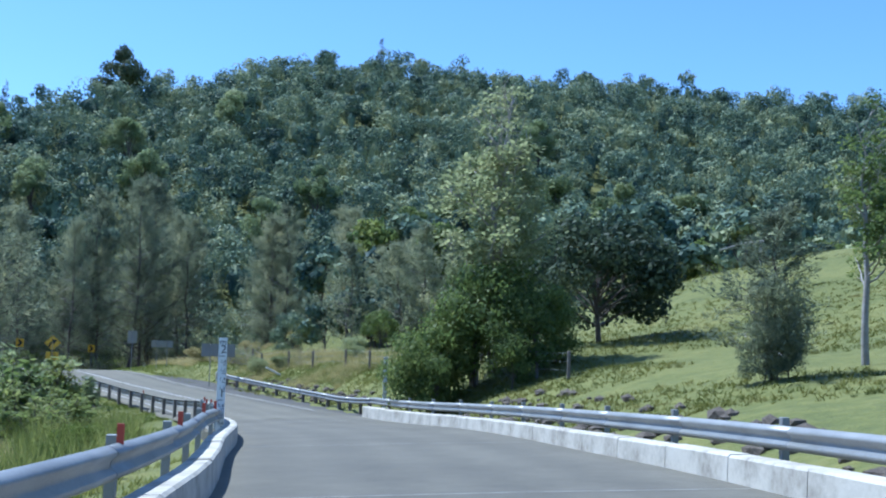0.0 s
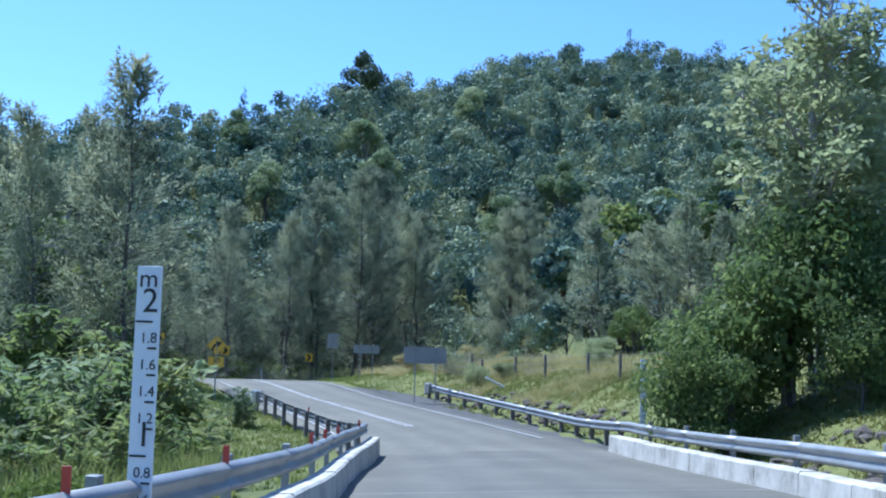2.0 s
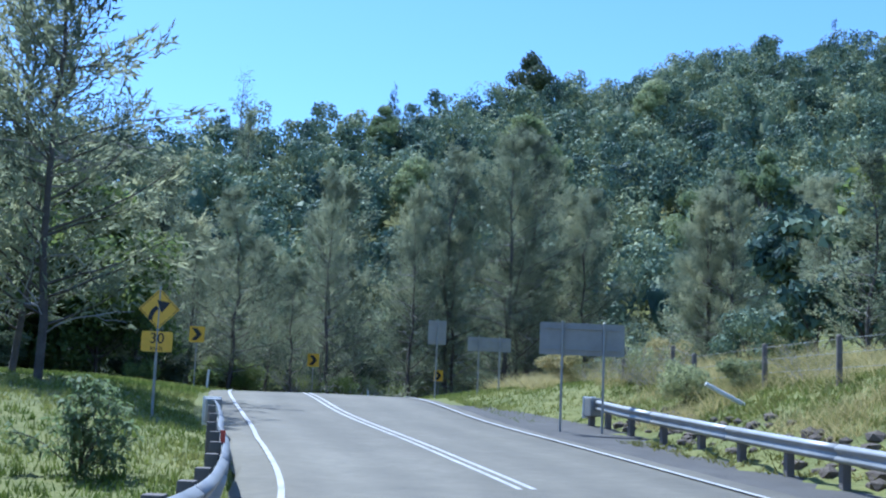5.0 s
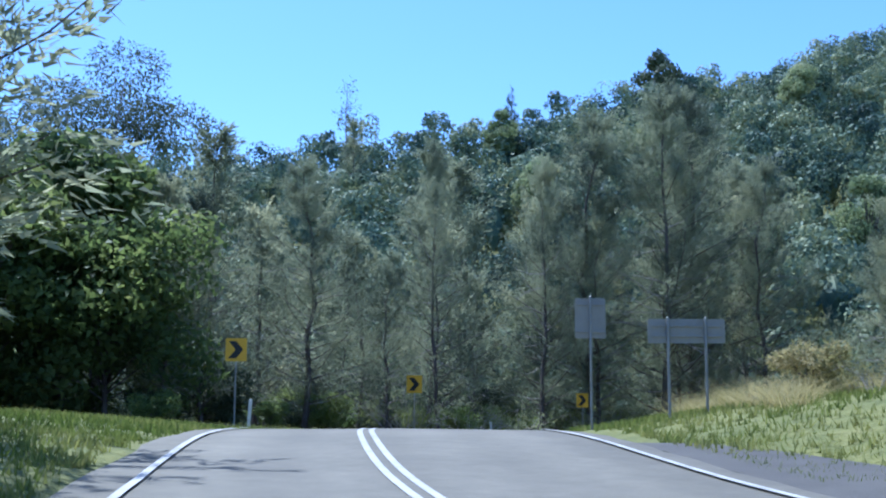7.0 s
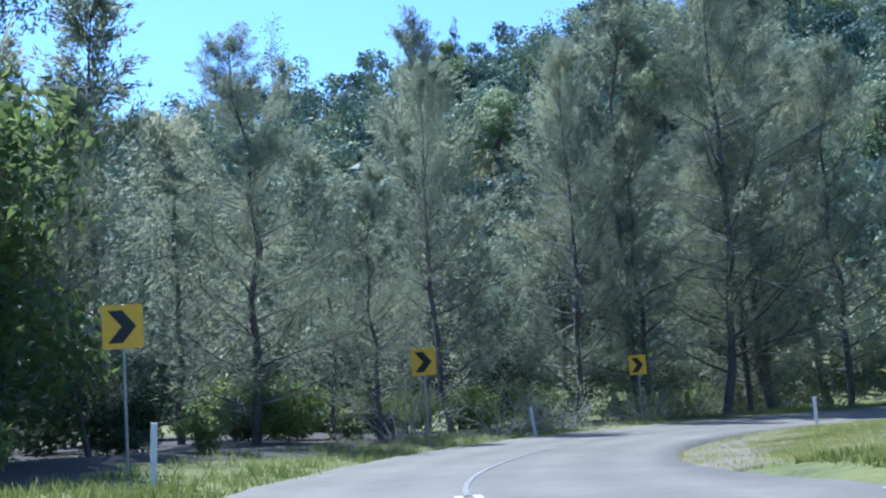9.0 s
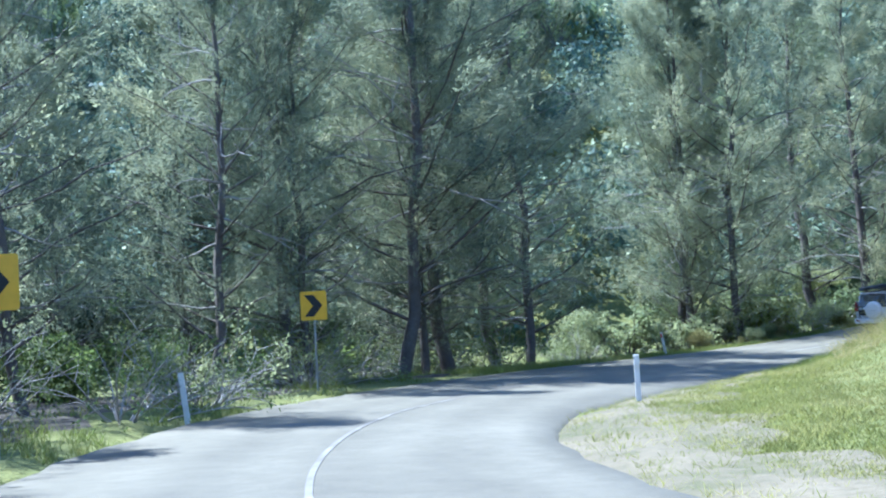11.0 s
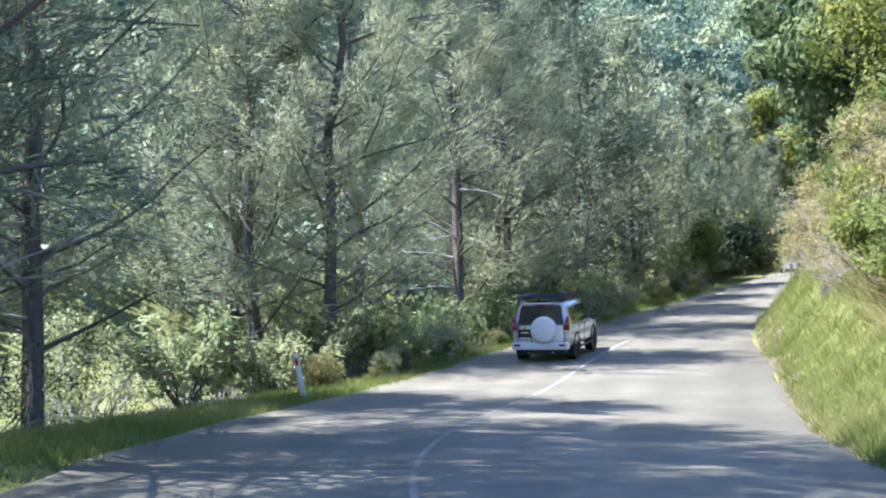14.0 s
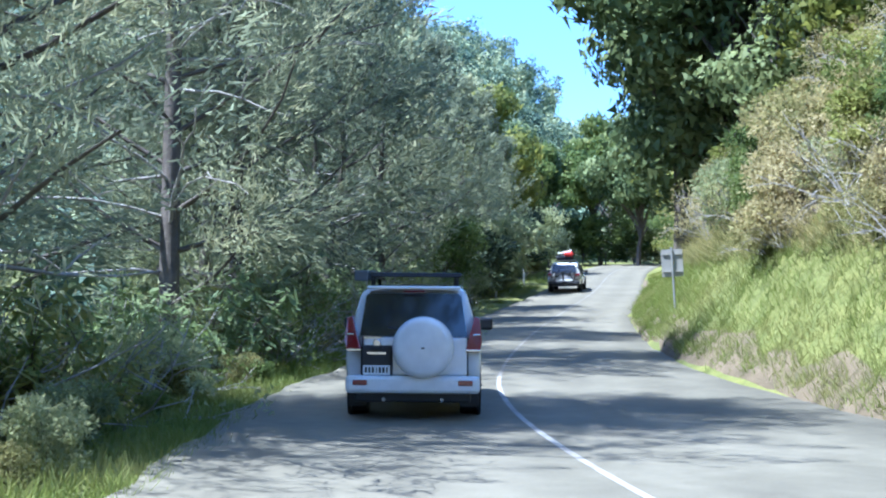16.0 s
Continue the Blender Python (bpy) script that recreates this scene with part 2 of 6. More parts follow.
def box(bm, size, at=(0, 0, 0), bevel=0.0, turn=None):
    """A box with bevelled edges, added to a bmesh."""
    r = bmesh.ops.create_cube(bm, size=1.0)
    bmesh.ops.scale(bm, vec=size, verts=r["verts"])
    if bevel:
        edges = list({e for v in r["verts"] for e in v.link_edges})
        out = bmesh.ops.bevel(bm, geom=edges, offset=bevel, segments=2, affect="EDGES", profile=0.5)
        vs = list({v for f in out["faces"] for v in f.verts} | {v for v in r["verts"] if v.is_valid})
    else:
        vs = r["verts"]
    if turn:
        bmesh.ops.transform(bm, matrix=turn, verts=vs)
    bmesh.ops.translate(bm, vec=at, verts=vs)
    return bm


def boxed(size, at=(0, 0, 0), bevel=0.0, turn=None):
    return box(bmesh.new(), size, at, bevel, turn)


def lathe(profile, sides=24, axis="z"):
    """A turned body: (radius, height) from one end to the other."""
    bm = bmesh.new()
    rings = []
    for r, h in profile:
        ring = []
        for k in range(sides):
            a = 2 * math.pi * k / sides
            p = (r * math.cos(a), r * math.sin(a), h)
            if axis == "x":
                p = (p[2], p[0], p[1])
            elif axis == "y":
                p = (p[0], p[2], p[1])
            ring.append(bm.verts.new(p))
        rings.append(ring)
    for a, b in zip(rings, rings[1:]):
        for k in range(sides):
            bm.faces.new((a[k], a[(k + 1) % sides], b[(k + 1) % sides], b[k]))
    bm.faces.new(rings[0])
    bm.faces.new(rings[-1])
    return bm


def tube_arrays(points, radii, sides=6):
    """Points and quads of a tapering tube along a line of points."""
    pts = np.asarray(points, float)
    n = len(pts)
    d = np.gradient(pts, axis=0)
    d /= np.linalg.norm(d, axis=1)[:, None] + 1e-9
    ref = np.where(np.abs(d[:, 2:3]) > 0.9, np.array([[1.0, 0, 0]]), np.array([[0, 0, 1.0]]))
    u = np.cross(d, ref)
    u /= np.linalg.norm(u, axis=1)[:, None] + 1e-9
    w = np.cross(d, u)
    a = np.linspace(0, 2 * np.pi, sides, endpoint=False)
    v = pts[:, None] + np.asarray(radii)[:, None, None] * (np.cos(a)[None, :, None] * u[:, None] + np.sin(a)[None, :, None] * w[:, None])
    k = np.arange(sides)
    f = [np.stack([i * sides + k, i * sides + (k + 1) % sides, (i + 1) * sides + (k + 1) % sides, (i + 1) * sides + k], 1) for i in range(n - 1)]
    return v.reshape(-1, 3), np.concatenate(f)


def tubes(name, lines, material, sides=6):
    """One mesh of several tapering tubes: (points, radii) each."""
    vs, fs, base = [], [], 0
    for pts, radii in lines:
        v, f = tube_arrays(pts, radii, sides)
        vs.append(v)
        fs.append(f + base)
        base += len(v)
    return mesh_of(name, np.concatenate(vs), np.concatenate(fs), material, True)


def tube(points, radius, sides=8):
    """A closed tube in a bmesh."""
    v, f = tube_arrays(points, np.full(len(points), radius), sides)
    bm = bmesh.new()
    vs = [bm.verts.new(p) for p in v]
    for q in f:
        bm.faces.new([vs[i] for i in q])
    bm.faces.new(vs[:sides])
    bm.faces.new(vs[-sides:])
    return bm


def leaf_arrays(rng, at, out, length, width, spread=0.8, lie=None, keep=False, small=False, loose=0.42):
    """Pointed leaves that start at the points and grow roughly along the directions; lie: the way their faces look, loosely."""
    n = len(at)
    a = out + spread * rng.normal(size=(n, 3))
    if lie is not None:
        nm = lie + loose * rng.normal(size=(n, 3))
        nm /= np.linalg.norm(nm, axis=1)[:, None] + 1e-9
        a = a if keep else rng.normal(size=(n, 3)) + np.array([0, 0, -0.5])
        a -= nm * (a * nm).sum(1)[:, None]
    a /= np.linalg.norm(a, axis=1)[:, None] + 1e-9
    b = np.cross(a, rng.normal(size=(n, 3)) if lie is None else nm)
    b /= np.linalg.norm(b, axis=1)[:, None] + 1e-9
    ln = length * rng.uniform(0.6, 1.3, (n, 1))
    wd = width * rng.uniform(0.6, 1.3, (n, 1))
    if small:
        v = np.stack([at + b * wd * 0.62, at + a * ln * 1.1, at - b * wd * 0.62 + a * ln * 0.15], 1).reshape(-1, 3)
        return v, np.arange(3 * n).reshape(-1, 3)
    v = np.stack([at, at + a * ln * 0.5 + b * wd * 0.5, at + a * ln, at + a * ln * 0.5 - b * wd * 0.5], 1).reshape(-1, 3)
    return v, np.arange(4 * n).reshape(-1, 4)


def in_blobs(rng, blobs, n, shell=0.45):
    """Points in ellipsoids (x, y, z, rx, ry, rz), denser near their skin, and the outward directions."""
    bl = np.asarray(blobs, float)
    w = (bl[:, 3] * bl[:, 4] + bl[:, 4] * bl[:, 5] + bl[:, 3] * bl[:, 5])
    k = rng.choice(len(bl), n, p=w / w.sum())
    d = rng.normal(size=(n, 3))
    d /= np.linalg.norm(d, axis=1)[:, None]
    r = 1 - shell * rng.random((n, 1)) ** 1.5
    return bl[k, :3] + d * r * bl[k, 3:], d


# ---------- the road's line ----------
# x, y, height of the carriageway under the left lane's middle
LINE = [
    (1.2, -30.0, -1.0), (0.9, -15.0, -1.4),
    (0.4, 0.5, -1.76), (0.7, 7.8, -1.89), (0.2, 15.1, -2.12), (-0.8, 22.3, -2.38), (-1.7, 29.6, -2.68), (-3.0, 36.8, -3.03),
    (-4.8, 43.8, -3.43), (-6.9, 50.8, -3.76), (-9.3, 57.7, -3.94), (-12.4, 64.3, -3.87), (-16.3, 70.5, -3.60), (-20.7, 76.3, -3.18),
    (-24.6, 82.5, -2.82), (-28.1, 88.9, -2.79), (-31.3, 95.4, -3.01), (-33.6, 102.4, -3.27), (-34.9, 109.5, -3.48),
    (-34.9, 116.8, -3.66), (-33.5, 124.0, -3.85), (-31.0, 130.8, -4.06), (-27.3, 137.1, -4.22), (-20.4, 144.0, -4.33),
    (-15.5, 149.0, -4.26), (-9.5, 154.5, -3.87), (1.9, 162.1, -2.75), (10.5, 167.2, -1.9), (29.5, 177.5, 0.3),
]
LINE_FAR = [(49.2, 188.5, 2.9), (80.0, 203.0, 6.4), (120.0, 219.0, 10.2)]


def dense_line():
    p = np.array(LINE + LINE_FAR)
    d = np.r_[0, np.cumsum(np.linalg.norm(np.diff(p[:, :2], axis=0), axis=1))]
    m = np.gradient(p, d, axis=0)
    out = []
    for i in range(len(p) - 1):
        h = d[i + 1] - d[i]
        u = np.linspace(0, 1, max(4, int(h)), endpoint=False)[:, None]
        out.append((2 * u**3 - 3 * u**2 + 1) * p[i] + (u**3 - 2 * u**2 + u) * h * m[i] + (3 * u**2 - 2 * u**3) * p[i + 1] + (u**3 - u**2) * h * m[i + 1])
    q = np.concatenate(out)
    s = np.r_[0, np.cumsum(np.linalg.norm(np.diff(q[:, :2], axis=0), axis=1))]
    return q, s - s[np.argmin(np.abs(q[:, 1] - 0.5))]


ROAD_P, ROAD_S = dense_line()
for _ in range(30):
    _q = (ROAD_P[:-2] + ROAD_P[2:]) / 4 + ROAD_P[1:-1] / 2
    _w = ((ROAD_S[1:-1] > 128) & (ROAD_S[1:-1] < 205))[:, None]
    ROAD_P[1:-1] = np.where(_w, _q, ROAD_P[1:-1])
ROAD_T = np.gradient(ROAD_P[:, :2], ROAD_S, axis=0)
ROAD_T /= np.linalg.norm(ROAD_T, axis=1)[:, None]


def tilt(s):
    """Crossfall of the carriageway, up to the right."""
    return np.interp(s, [55, 80, 95, 108, 150, 165], [0.035, 0.0, 0.0, -0.02, -0.02, 0.0])


def road_at(s, l, h=0.0):
    """The place s metres along the line, l metres to its right and h above the carriageway."""
    s = np.asarray(s, float)
    x, y, z = (np.interp(s, ROAD_S, ROAD_P[:, k]) for k in range(3))
    tx, ty = (np.interp(s, ROAD_S, ROAD_T[:, k]) for k in range(2))
    return np.stack([x + ty * l, y - tx * l, z + tilt(s) * np.clip(l, -6, 9) + h + 0 * s], -1)


def road_yaw(s):
    """The road's heading at s, in degrees to the left from +y."""
    tx, ty = (float(np.interp(s, ROAD_S, ROAD_T[:, k])) for k in range(2))
    return math.degrees(math.atan2(-tx, ty))


def along(xy):
    """s, l and the carriageway's height for places in plan."""
    xy = np.atleast_2d(np.asarray(xy, float))
    s, l, z = (np.empty(len(xy)) for _ in range(3))
    for a in range(0, len(xy), 4000):
        q = xy[a : a + 4000]
        i = ((q[:, None] - ROAD_P[None, :, :2]) ** 2).sum(-1).argmin(1)
        d, t = q - ROAD_P[i, :2], ROAD_T[i]
        s[a : a + 4000] = ROAD_S[i] + (d * t).sum(1)
        l[a : a + 4000] = d[:, 0] * t[:, 1] - d[:, 1] * t[:, 0]
        z[a : a + 4000] = ROAD_P[i, 2]
    return s, l, z


# ---------- the land ----------
HILL_AT = np.array([-20.0, 60.0])


def smooth(a, b, x):
    u = np.clip((x - a) / (b - a), 0, 1)
    return u * u * (3 - 2 * u)


def hill_height(x, y):
    """The wooded hills round the valley."""
    dx, dy = x - HILL_AT[0], y - HILL_AT[1]
    r, yaw = np.hypot(dx, dy), np.degrees(np.arctan2(-dx, dy))
    foot = np.interp(yaw, [-180, -60, -20, 0, 30, 60, 180], [150, 150, 140, 118, 112, 110, 150])
    ridge = np.interp(yaw, [-180, -60, -30, -16, -1, 11, 18, 27, 40, 60, 100, 180], [300, 300, 300, 285, 275, 248, 205, 186, 184, 190, 220, 300])
    top = np.interp(yaw, [-180, -60, -30, -16, -1, 11, 18, 27, 40, 60, 100, 180], [20, 46, 66, 77, 80.5, 64, 46, 36, 30, 27, 20, 20])
    u = (r - foot) / (ridge - foot)
    up = np.where(u < 1, np.clip(u, 0, 1) ** 0.95, np.maximum(1 - 0.35 * (u - 1), 0.15))
    return -3.5 + (top + 3.5) * up


def land_height(x, y):
    x, y = np.atleast_1d(np.asarray(x, float)), np.atleast_1d(np.asarray(y, float))
    s, l, z = along(np.stack([x, y], -1))
    # heights over the carriageway at set distances to each side, along the road
    key = [-40, 0, 20, 40, 55, 75, 95, 125, 140, 150, 170, 240]
    r = {
        6.5: [-0.5, -0.5, -0.6, -0.3, 0.0, 0.0, 0.0, 0.0, 0.0, 0.0, 0.0, 0.0],
        9.5: [0.0, 0.2, 0.3, 1.0, 2.1, 1.6, 0.3, 0.15, 0.3, 2.6, 4.8, 0.6],
        13.0: [0.5, 0.8, 1.0, 2.0, 3.3, 2.3, 0.7, 0.4, 1.2, 8.0, 9.5, 3.0],
        18.0: [1.0, 1.3, 1.7, 2.6, 3.6, 2.6, 0.9, 0.6, 2.5, 12.0, 12.0, 6.0],
        40.0: [2.5, 3.0, 4.5, 5.5, 4.0, 2.5, 1.2, 1.2, 4.0, 16.0, 17.0, 12.0],
    }
    lf = {
        3.2: [-0.6, -0.6, -0.5, -0.4, -0.3, -0.05, 0.0, 0.0, 0.0, -0.05, -0.1, 0.0],
        6.5: [-1.2, -1.2, -1.0, -0.9, -0.6, 0.3, 0.3, 0.1, -0.1, -0.5, -0.7, -0.2],
        14.0: [-1.5, -1.5, -1.4, -1.1, -0.7, 0.4, 0.5, 0.1, -0.6, -1.6, -1.8, -1.0],
        40.0: [-1.5, -1.5, -1.5, -1.2, -0.8, 0.2, 0.5, 0.0, -1.0, -2.5, -2.5, -2.0],
    }
    edge_r = np.interp(s, [36, 46, 54, 60, 75, 95, 108, 121, 127, 133, 138, 146, 165, 172, 178, 185, 195, 220], [5.3, 5.8, 6.4, 6.2, 5.7, 5.4, 4.7, 4.5, 4.9, 5.6, 6.5, 7.2, 7.2, 6.5, 5.6, 5.0, 4.6, 4.3])
    edge_l = np.interp(s, [46, 53, 57, 60, 100, 125, 148, 160, 170, 185, 195], [2.9, 1.9, 2.1, 2.6, 2.5, 2.2, 2.2, 2.5, 2.4, 1.3, 1.3])
    rel = np.zeros_like(l)
    shift = np.interp(s, [36, 46, 54, 61, 66, 79, 84, 92, 130, 150, 165, 172, 178, 185, 195, 220], [0.2, 0.5, 0.9, 0.9, 1.2, 2.3, 1.7, 0.0, 0.0, 1.3, 1.0, 0.2, -0.7, -1.3, -1.7, -2.0])
    ks = sorted(r)
    hr = np.stack([np.interp(s, key, r[k]) for k in ks])
    kl = sorted(lf)
    hl = np.stack([np.interp(s, key, lf[k]) for k in kl])
    for i in range(len(l)):
        if l[i] >= 0:
            rel[i] = np.interp(l[i] - shift[i], [edge_r[i] - 0.2 - shift[i]] + ks, np.r_[-0.1, hr[:, i]])
        else:
            rel[i] = np.interp(-l[i], [edge_l[i]] + kl, np.r_[-0.1, hl[:, i]])
    under = (l > -edge_l + 0.15) & (l < edge_r - 0.35)
    near = z + tilt(s) * np.clip(l, -6, 9) + np.where(under, -0.35, rel)
    mound = 12 * np.exp(-((x - 45) ** 2 + (y - 82) ** 2) / (2 * 34**2))
    far = hill_height(x, y) + mound
    w = smooth(14, 42, np.abs(l))
    w = np.where((l > 0) & (s > 120), smooth(22, 60, np.abs(l)), w)
    bumps = np.array([noise.noise((a * 0.13, b * 0.13, 0.0)) * 0.35 + noise.noise((a * 0.5, b * 0.5, 3.0)) * 0.1 for a, b in zip(x, y)])
    return near * (1 - w) + far * w + bumps * np.where(under, 0, smooth(4.0, 9.0, np.abs(l)))


def graded(lo, hi, step, far):
    """Even steps from lo to hi and growing ones out to -far and far."""
    out, d, a, b = list(np.arange(lo, hi + 0.01, step)), step, lo, hi
    left, rest = [], []
    while a > -far:
        d *= 1.35
        a -= d
        left.append(a)
    d = step
    while b < far:
        d *= 1.35
        b += d
        rest.append(b)
    return np.array(left[::-1] + out + rest)


gx, gy = graded(-62, 62, 1.4, 2500), graded(-20, 215, 1.4, 2500)
GX, GY = np.meshgrid(gx, gy)
GZ = land_height(GX.ravel(), GY.ravel())
# round off the land inside the bend
_s, _l, _z = along(np.stack([GX.ravel(), GY.ravel()], -1))
_soft = (smooth(9.0, 13.0, _l) * smooth(92, 105, _s) * (1 - smooth(150, 160, _s)) + smooth(17.0, 24.0, _l) * smooth(60, 80, _s)).clip(0, 1).reshape(GX.shape)
for _ in range(26):
    _g = GZ.reshape(GX.shape)
    _m = _g.copy()
    _m[1:-1, 1:-1] = (_g[:-2, 1:-1] + _g[2:, 1:-1] + _g[1:-1, :-2] + _g[1:-1, 2:]) / 4
    GZ = (_g * (1 - _soft) + _m * _soft).ravel()
idx = np.arange(GX.size).reshape(GX.shape)
quads = np.stack([idx[:-1, :-1], idx[:-1, 1:], idx[1:, 1:], idx[1:, :-1]], -1).reshape(-1, 4)
ground = new("ground", mesh_of("ground", np.stack([GX.ravel(), GY.ravel(), GZ], -1), quads, GROUND, True))
tagged(ground, "green and straw coloured pasture and roadside ground", "ground", kind="structure")


def land(x, y):
    """The height of the land's sheet at a place."""
    i = int(np.clip(np.searchsorted(gx, x) - 1, 0, len(gx) - 2))
    j = int(np.clip(np.searchsorted(gy, y) - 1, 0, len(gy) - 2))
    u, v = (x - gx[i]) / (gx[i + 1] - gx[i]), (y - gy[j]) / (gy[j + 1] - gy[j])
    z = GZ.reshape(GX.shape)
    return float((1 - v) * ((1 - u) * z[j, i] + u * z[j, i + 1]) + v * ((1 - u) * z[j + 1, i] + u * z[j + 1, i + 1]))


def lands(x, y):
    i = np.clip(np.searchsorted(gx, x) - 1, 0, len(gx) - 2)
    j = np.clip(np.searchsorted(gy, y) - 1, 0, len(gy) - 2)
    u, v = (x - gx[i]) / (gx[i + 1] - gx[i]), (y - gy[j]) / (gy[j + 1] - gy[j])
    z = GZ.reshape(GX.shape)
    return (1 - v) * ((1 - u) * z[j, i] + u * z[j, i + 1]) + v * ((1 - u) * z[j + 1, i] + u * z[j + 1, i + 1])


def strip(name, profile, s0, s1, material, step=1.0, closed=False, shade=True):
    """A cross-section of (l, h) points, which may change along s, drawn along the road."""
    ss = np.linspace(s0, s1, max(2, int((s1 - s0) / step) + 1))
    rows = [np.stack([road_at(ss, (l(ss) if callable(l) else l), (h(ss) if callable(h) else h))], 0)[0] for l, h in profile]
    v = np.stack(rows, 1)
    n, k = v.shape[:2]
    i = np.arange(n - 1)[:, None] * k
    c = np.arange(k if closed else k - 1)[None]
    f = np.stack([i + c, i + (c + 1) % k, i + k + (c + 1) % k, i + k + c], -1).reshape(-1, 4)
    me = mesh_of(name, v.reshape(-1, 3), f, material, shade)
    if material in (ASPHALT, DECK):
        lanes = np.stack([(l(ss) if callable(l) else l + 0 * ss) for l, h in profile], 1)
        me.attributes.new("across", "FLOAT", "POINT").data.foreach_set("value", lanes.astype(np.float32).ravel())
    if closed:
        bm = bmesh.new()
        bm.from_mesh(me)
        bm.verts.ensure_lookup_table()
        bm.faces.new([bm.verts[j] for j in range(k)])
        bm.faces.new([bm.verts[(n - 1) * k + j] for j in range(k)])
        bmesh.ops.recalc_face_normals(bm, faces=bm.faces)
        bm.to_mesh(me)
        bm.free()
    return me


def right_edge(s):
    return np.interp(s, [54, 60, 75, 95, 108, 121, 127, 133, 138, 146, 165, 172, 178, 185, 195, 220], [5.7, 6.0, 5.7, 5.4, 4.7, 4.5, 4.9, 5.6, 6.5, 7.2, 7.2, 6.5, 5.6, 5.0, 4.6, 4.3])


def kerb_left(s):
    return np.interp(s, [10, 34, 41, 46, 50, 53.5], [-2.35, -2.45, -2.45, -2.2, -1.75, -1.4])


def kerb_right(s):
    return np.interp(s, [10, 20, 30, 40, 48, 53.5], [4.3, 4.4, 4.5, 4.8, 5.2, 5.6])


def hump(s):
    """How far the kerbs and rails rise towards the bridge's end."""
    return np.interp(s, [35, 53, 60], [0.0, 0.15, 0.0])


def left_edge(s):
    return np.interp(s, [54, 56, 60, 72, 77, 81, 86, 100, 125, 148, 160, 170, 185, 195], [-1.7, -2.1, -2.6, -2.55, -2.32, -2.05, -2.15, -2.4, -2.2, -2.2, -2.5, -2.4, -1.3, -1.3]) + 0.06 * np.sin(s * 1.3) + 0.05 * np.sin(s * 3.1)


road = part("road", strip("road", [(lambda s: left_edge(s) - 0.1, -0.14), (left_edge, 0.0), (0.0, 0.01), (1.7, 0.03), (4.0, 0.01), (lambda s: right_edge(s) + 0.05 * np.sin(s * 2.3), 0.0), (lambda s: right_edge(s) + 0.12, -0.14)], 54, 262, ASPHALT), None)
tagged(road, "sun-bleached grey asphalt country road with patches of tree shade", "road", kind="structure")
deck = part("bridge_deck", strip("bridge_deck", [(lambda s: kerb_left(s) - 0.6, -0.6), (lambda s: kerb_left(s) - 0.6, 0.0), (kerb_left, 0.004), (1.2, 0.02), (kerb_right, 0.004), (lambda s: kerb_right(s) + 0.8, 0.0), (lambda s: kerb_right(s) + 0.8, -0.6)], -28, 54, DECK, shade=False), None)
tagged(deck, "low concrete bridge deck surfaced with smooth grey asphalt", "bridge", kind="structure")


for js in (-10, 2, 14, 26, 38, 50):
    part("deck_joint", strip("deck_joint", [(lambda s: kerb_left(s) + 0.04, 0.01), (1.2, 0.026), (lambda s: kerb_right(s) - 0.02, 0.01)], js, js + 0.05, CONCRETE, 0.05), None, deck)


def line_mark(name, l, s0, s1, width=0.11, label="", material=None):
    """A painted line that follows the road."""
    lf = l if callable(l) else (lambda s, v=l: v + 0 * s)
    me = strip(name, [(lambda s: lf(s) - width / 2, 0.034), (lambda s: lf(s) + width / 2, 0.034)], s0, s1, material or PAINT_LINE, 0.8)
    ob = part(name, me, None)
    return tagged(ob, label or "worn white painted line on the asphalt", "road marking", kind="structure")


line_mark("edge_line_left", lambda s: np.interp(s, [62, 70, 74, 77, 80, 83, 88, 97], [-1.95, -1.93, -1.88, -1.62, -1.45, -1.46, -1.6, -1.7]), 60, 97, 0.1)
line_mark("edge_line_right", lambda s: np.interp(s, [60, 75, 92], [5.2, 5.2, 4.9]), 60, 97)
line_mark("centre_line_left", lambda s: np.interp(s, [60, 70, 80, 90, 100], [1.85, 1.5, 1.28, 1.02, 1.02]), 66, 100, 0.1)
line_mark("centre_line_right", lambda s: np.interp(s, [60, 70, 80, 90, 100], [2.07, 1.72, 1.5, 1.24, 1.24]), 66, 100, 0.1)
mid_line = lambda s: np.interp(s, [100, 125, 150, 157, 164, 172, 200], [1.13, 1.4, 1.75, 1.84, 1.76, 1.6, 1.7])  # noqa: E731
line_mark("centre_line", mid_line, 100, 156, 0.08, "faded white centre line on the asphalt", FADED_LINE)
line_mark("centre_line_ahead", mid_line, 156, 174, 0.085, "worn white centre line on the asphalt", WORN_LINE)
line_mark("centre_line_far", mid_line, 174, 250, 0.075, "faded white centre line on the climbing road", FADED_LINE)

GRAVEL = surface("dark_gravel", [(0.25, (0.055, 0.05, 0.042)), (0.5, (0.085, 0.078, 0.064)), (0.8, (0.13, 0.12, 0.1))], 0.9, 30, 0.95, bump=0.7, depth=0.02)
approach = part("approach_shoulder", strip("approach_shoulder", [(right_edge, -0.006), (lambda s: np.interp(s, [54, 58, 66, 79, 86], [6.3, 6.7, 7.4, 8.7, 7.0]), -0.012), (lambda s: np.interp(s, [54, 58, 66, 79, 86], [6.5, 6.9, 7.6, 8.9, 7.2]), -0.16)], 54.2, 86, GRAVEL), None)
tagged(approach, "dark gravel shoulder between the asphalt and the guard rail", "road shoulder", kind="structure")

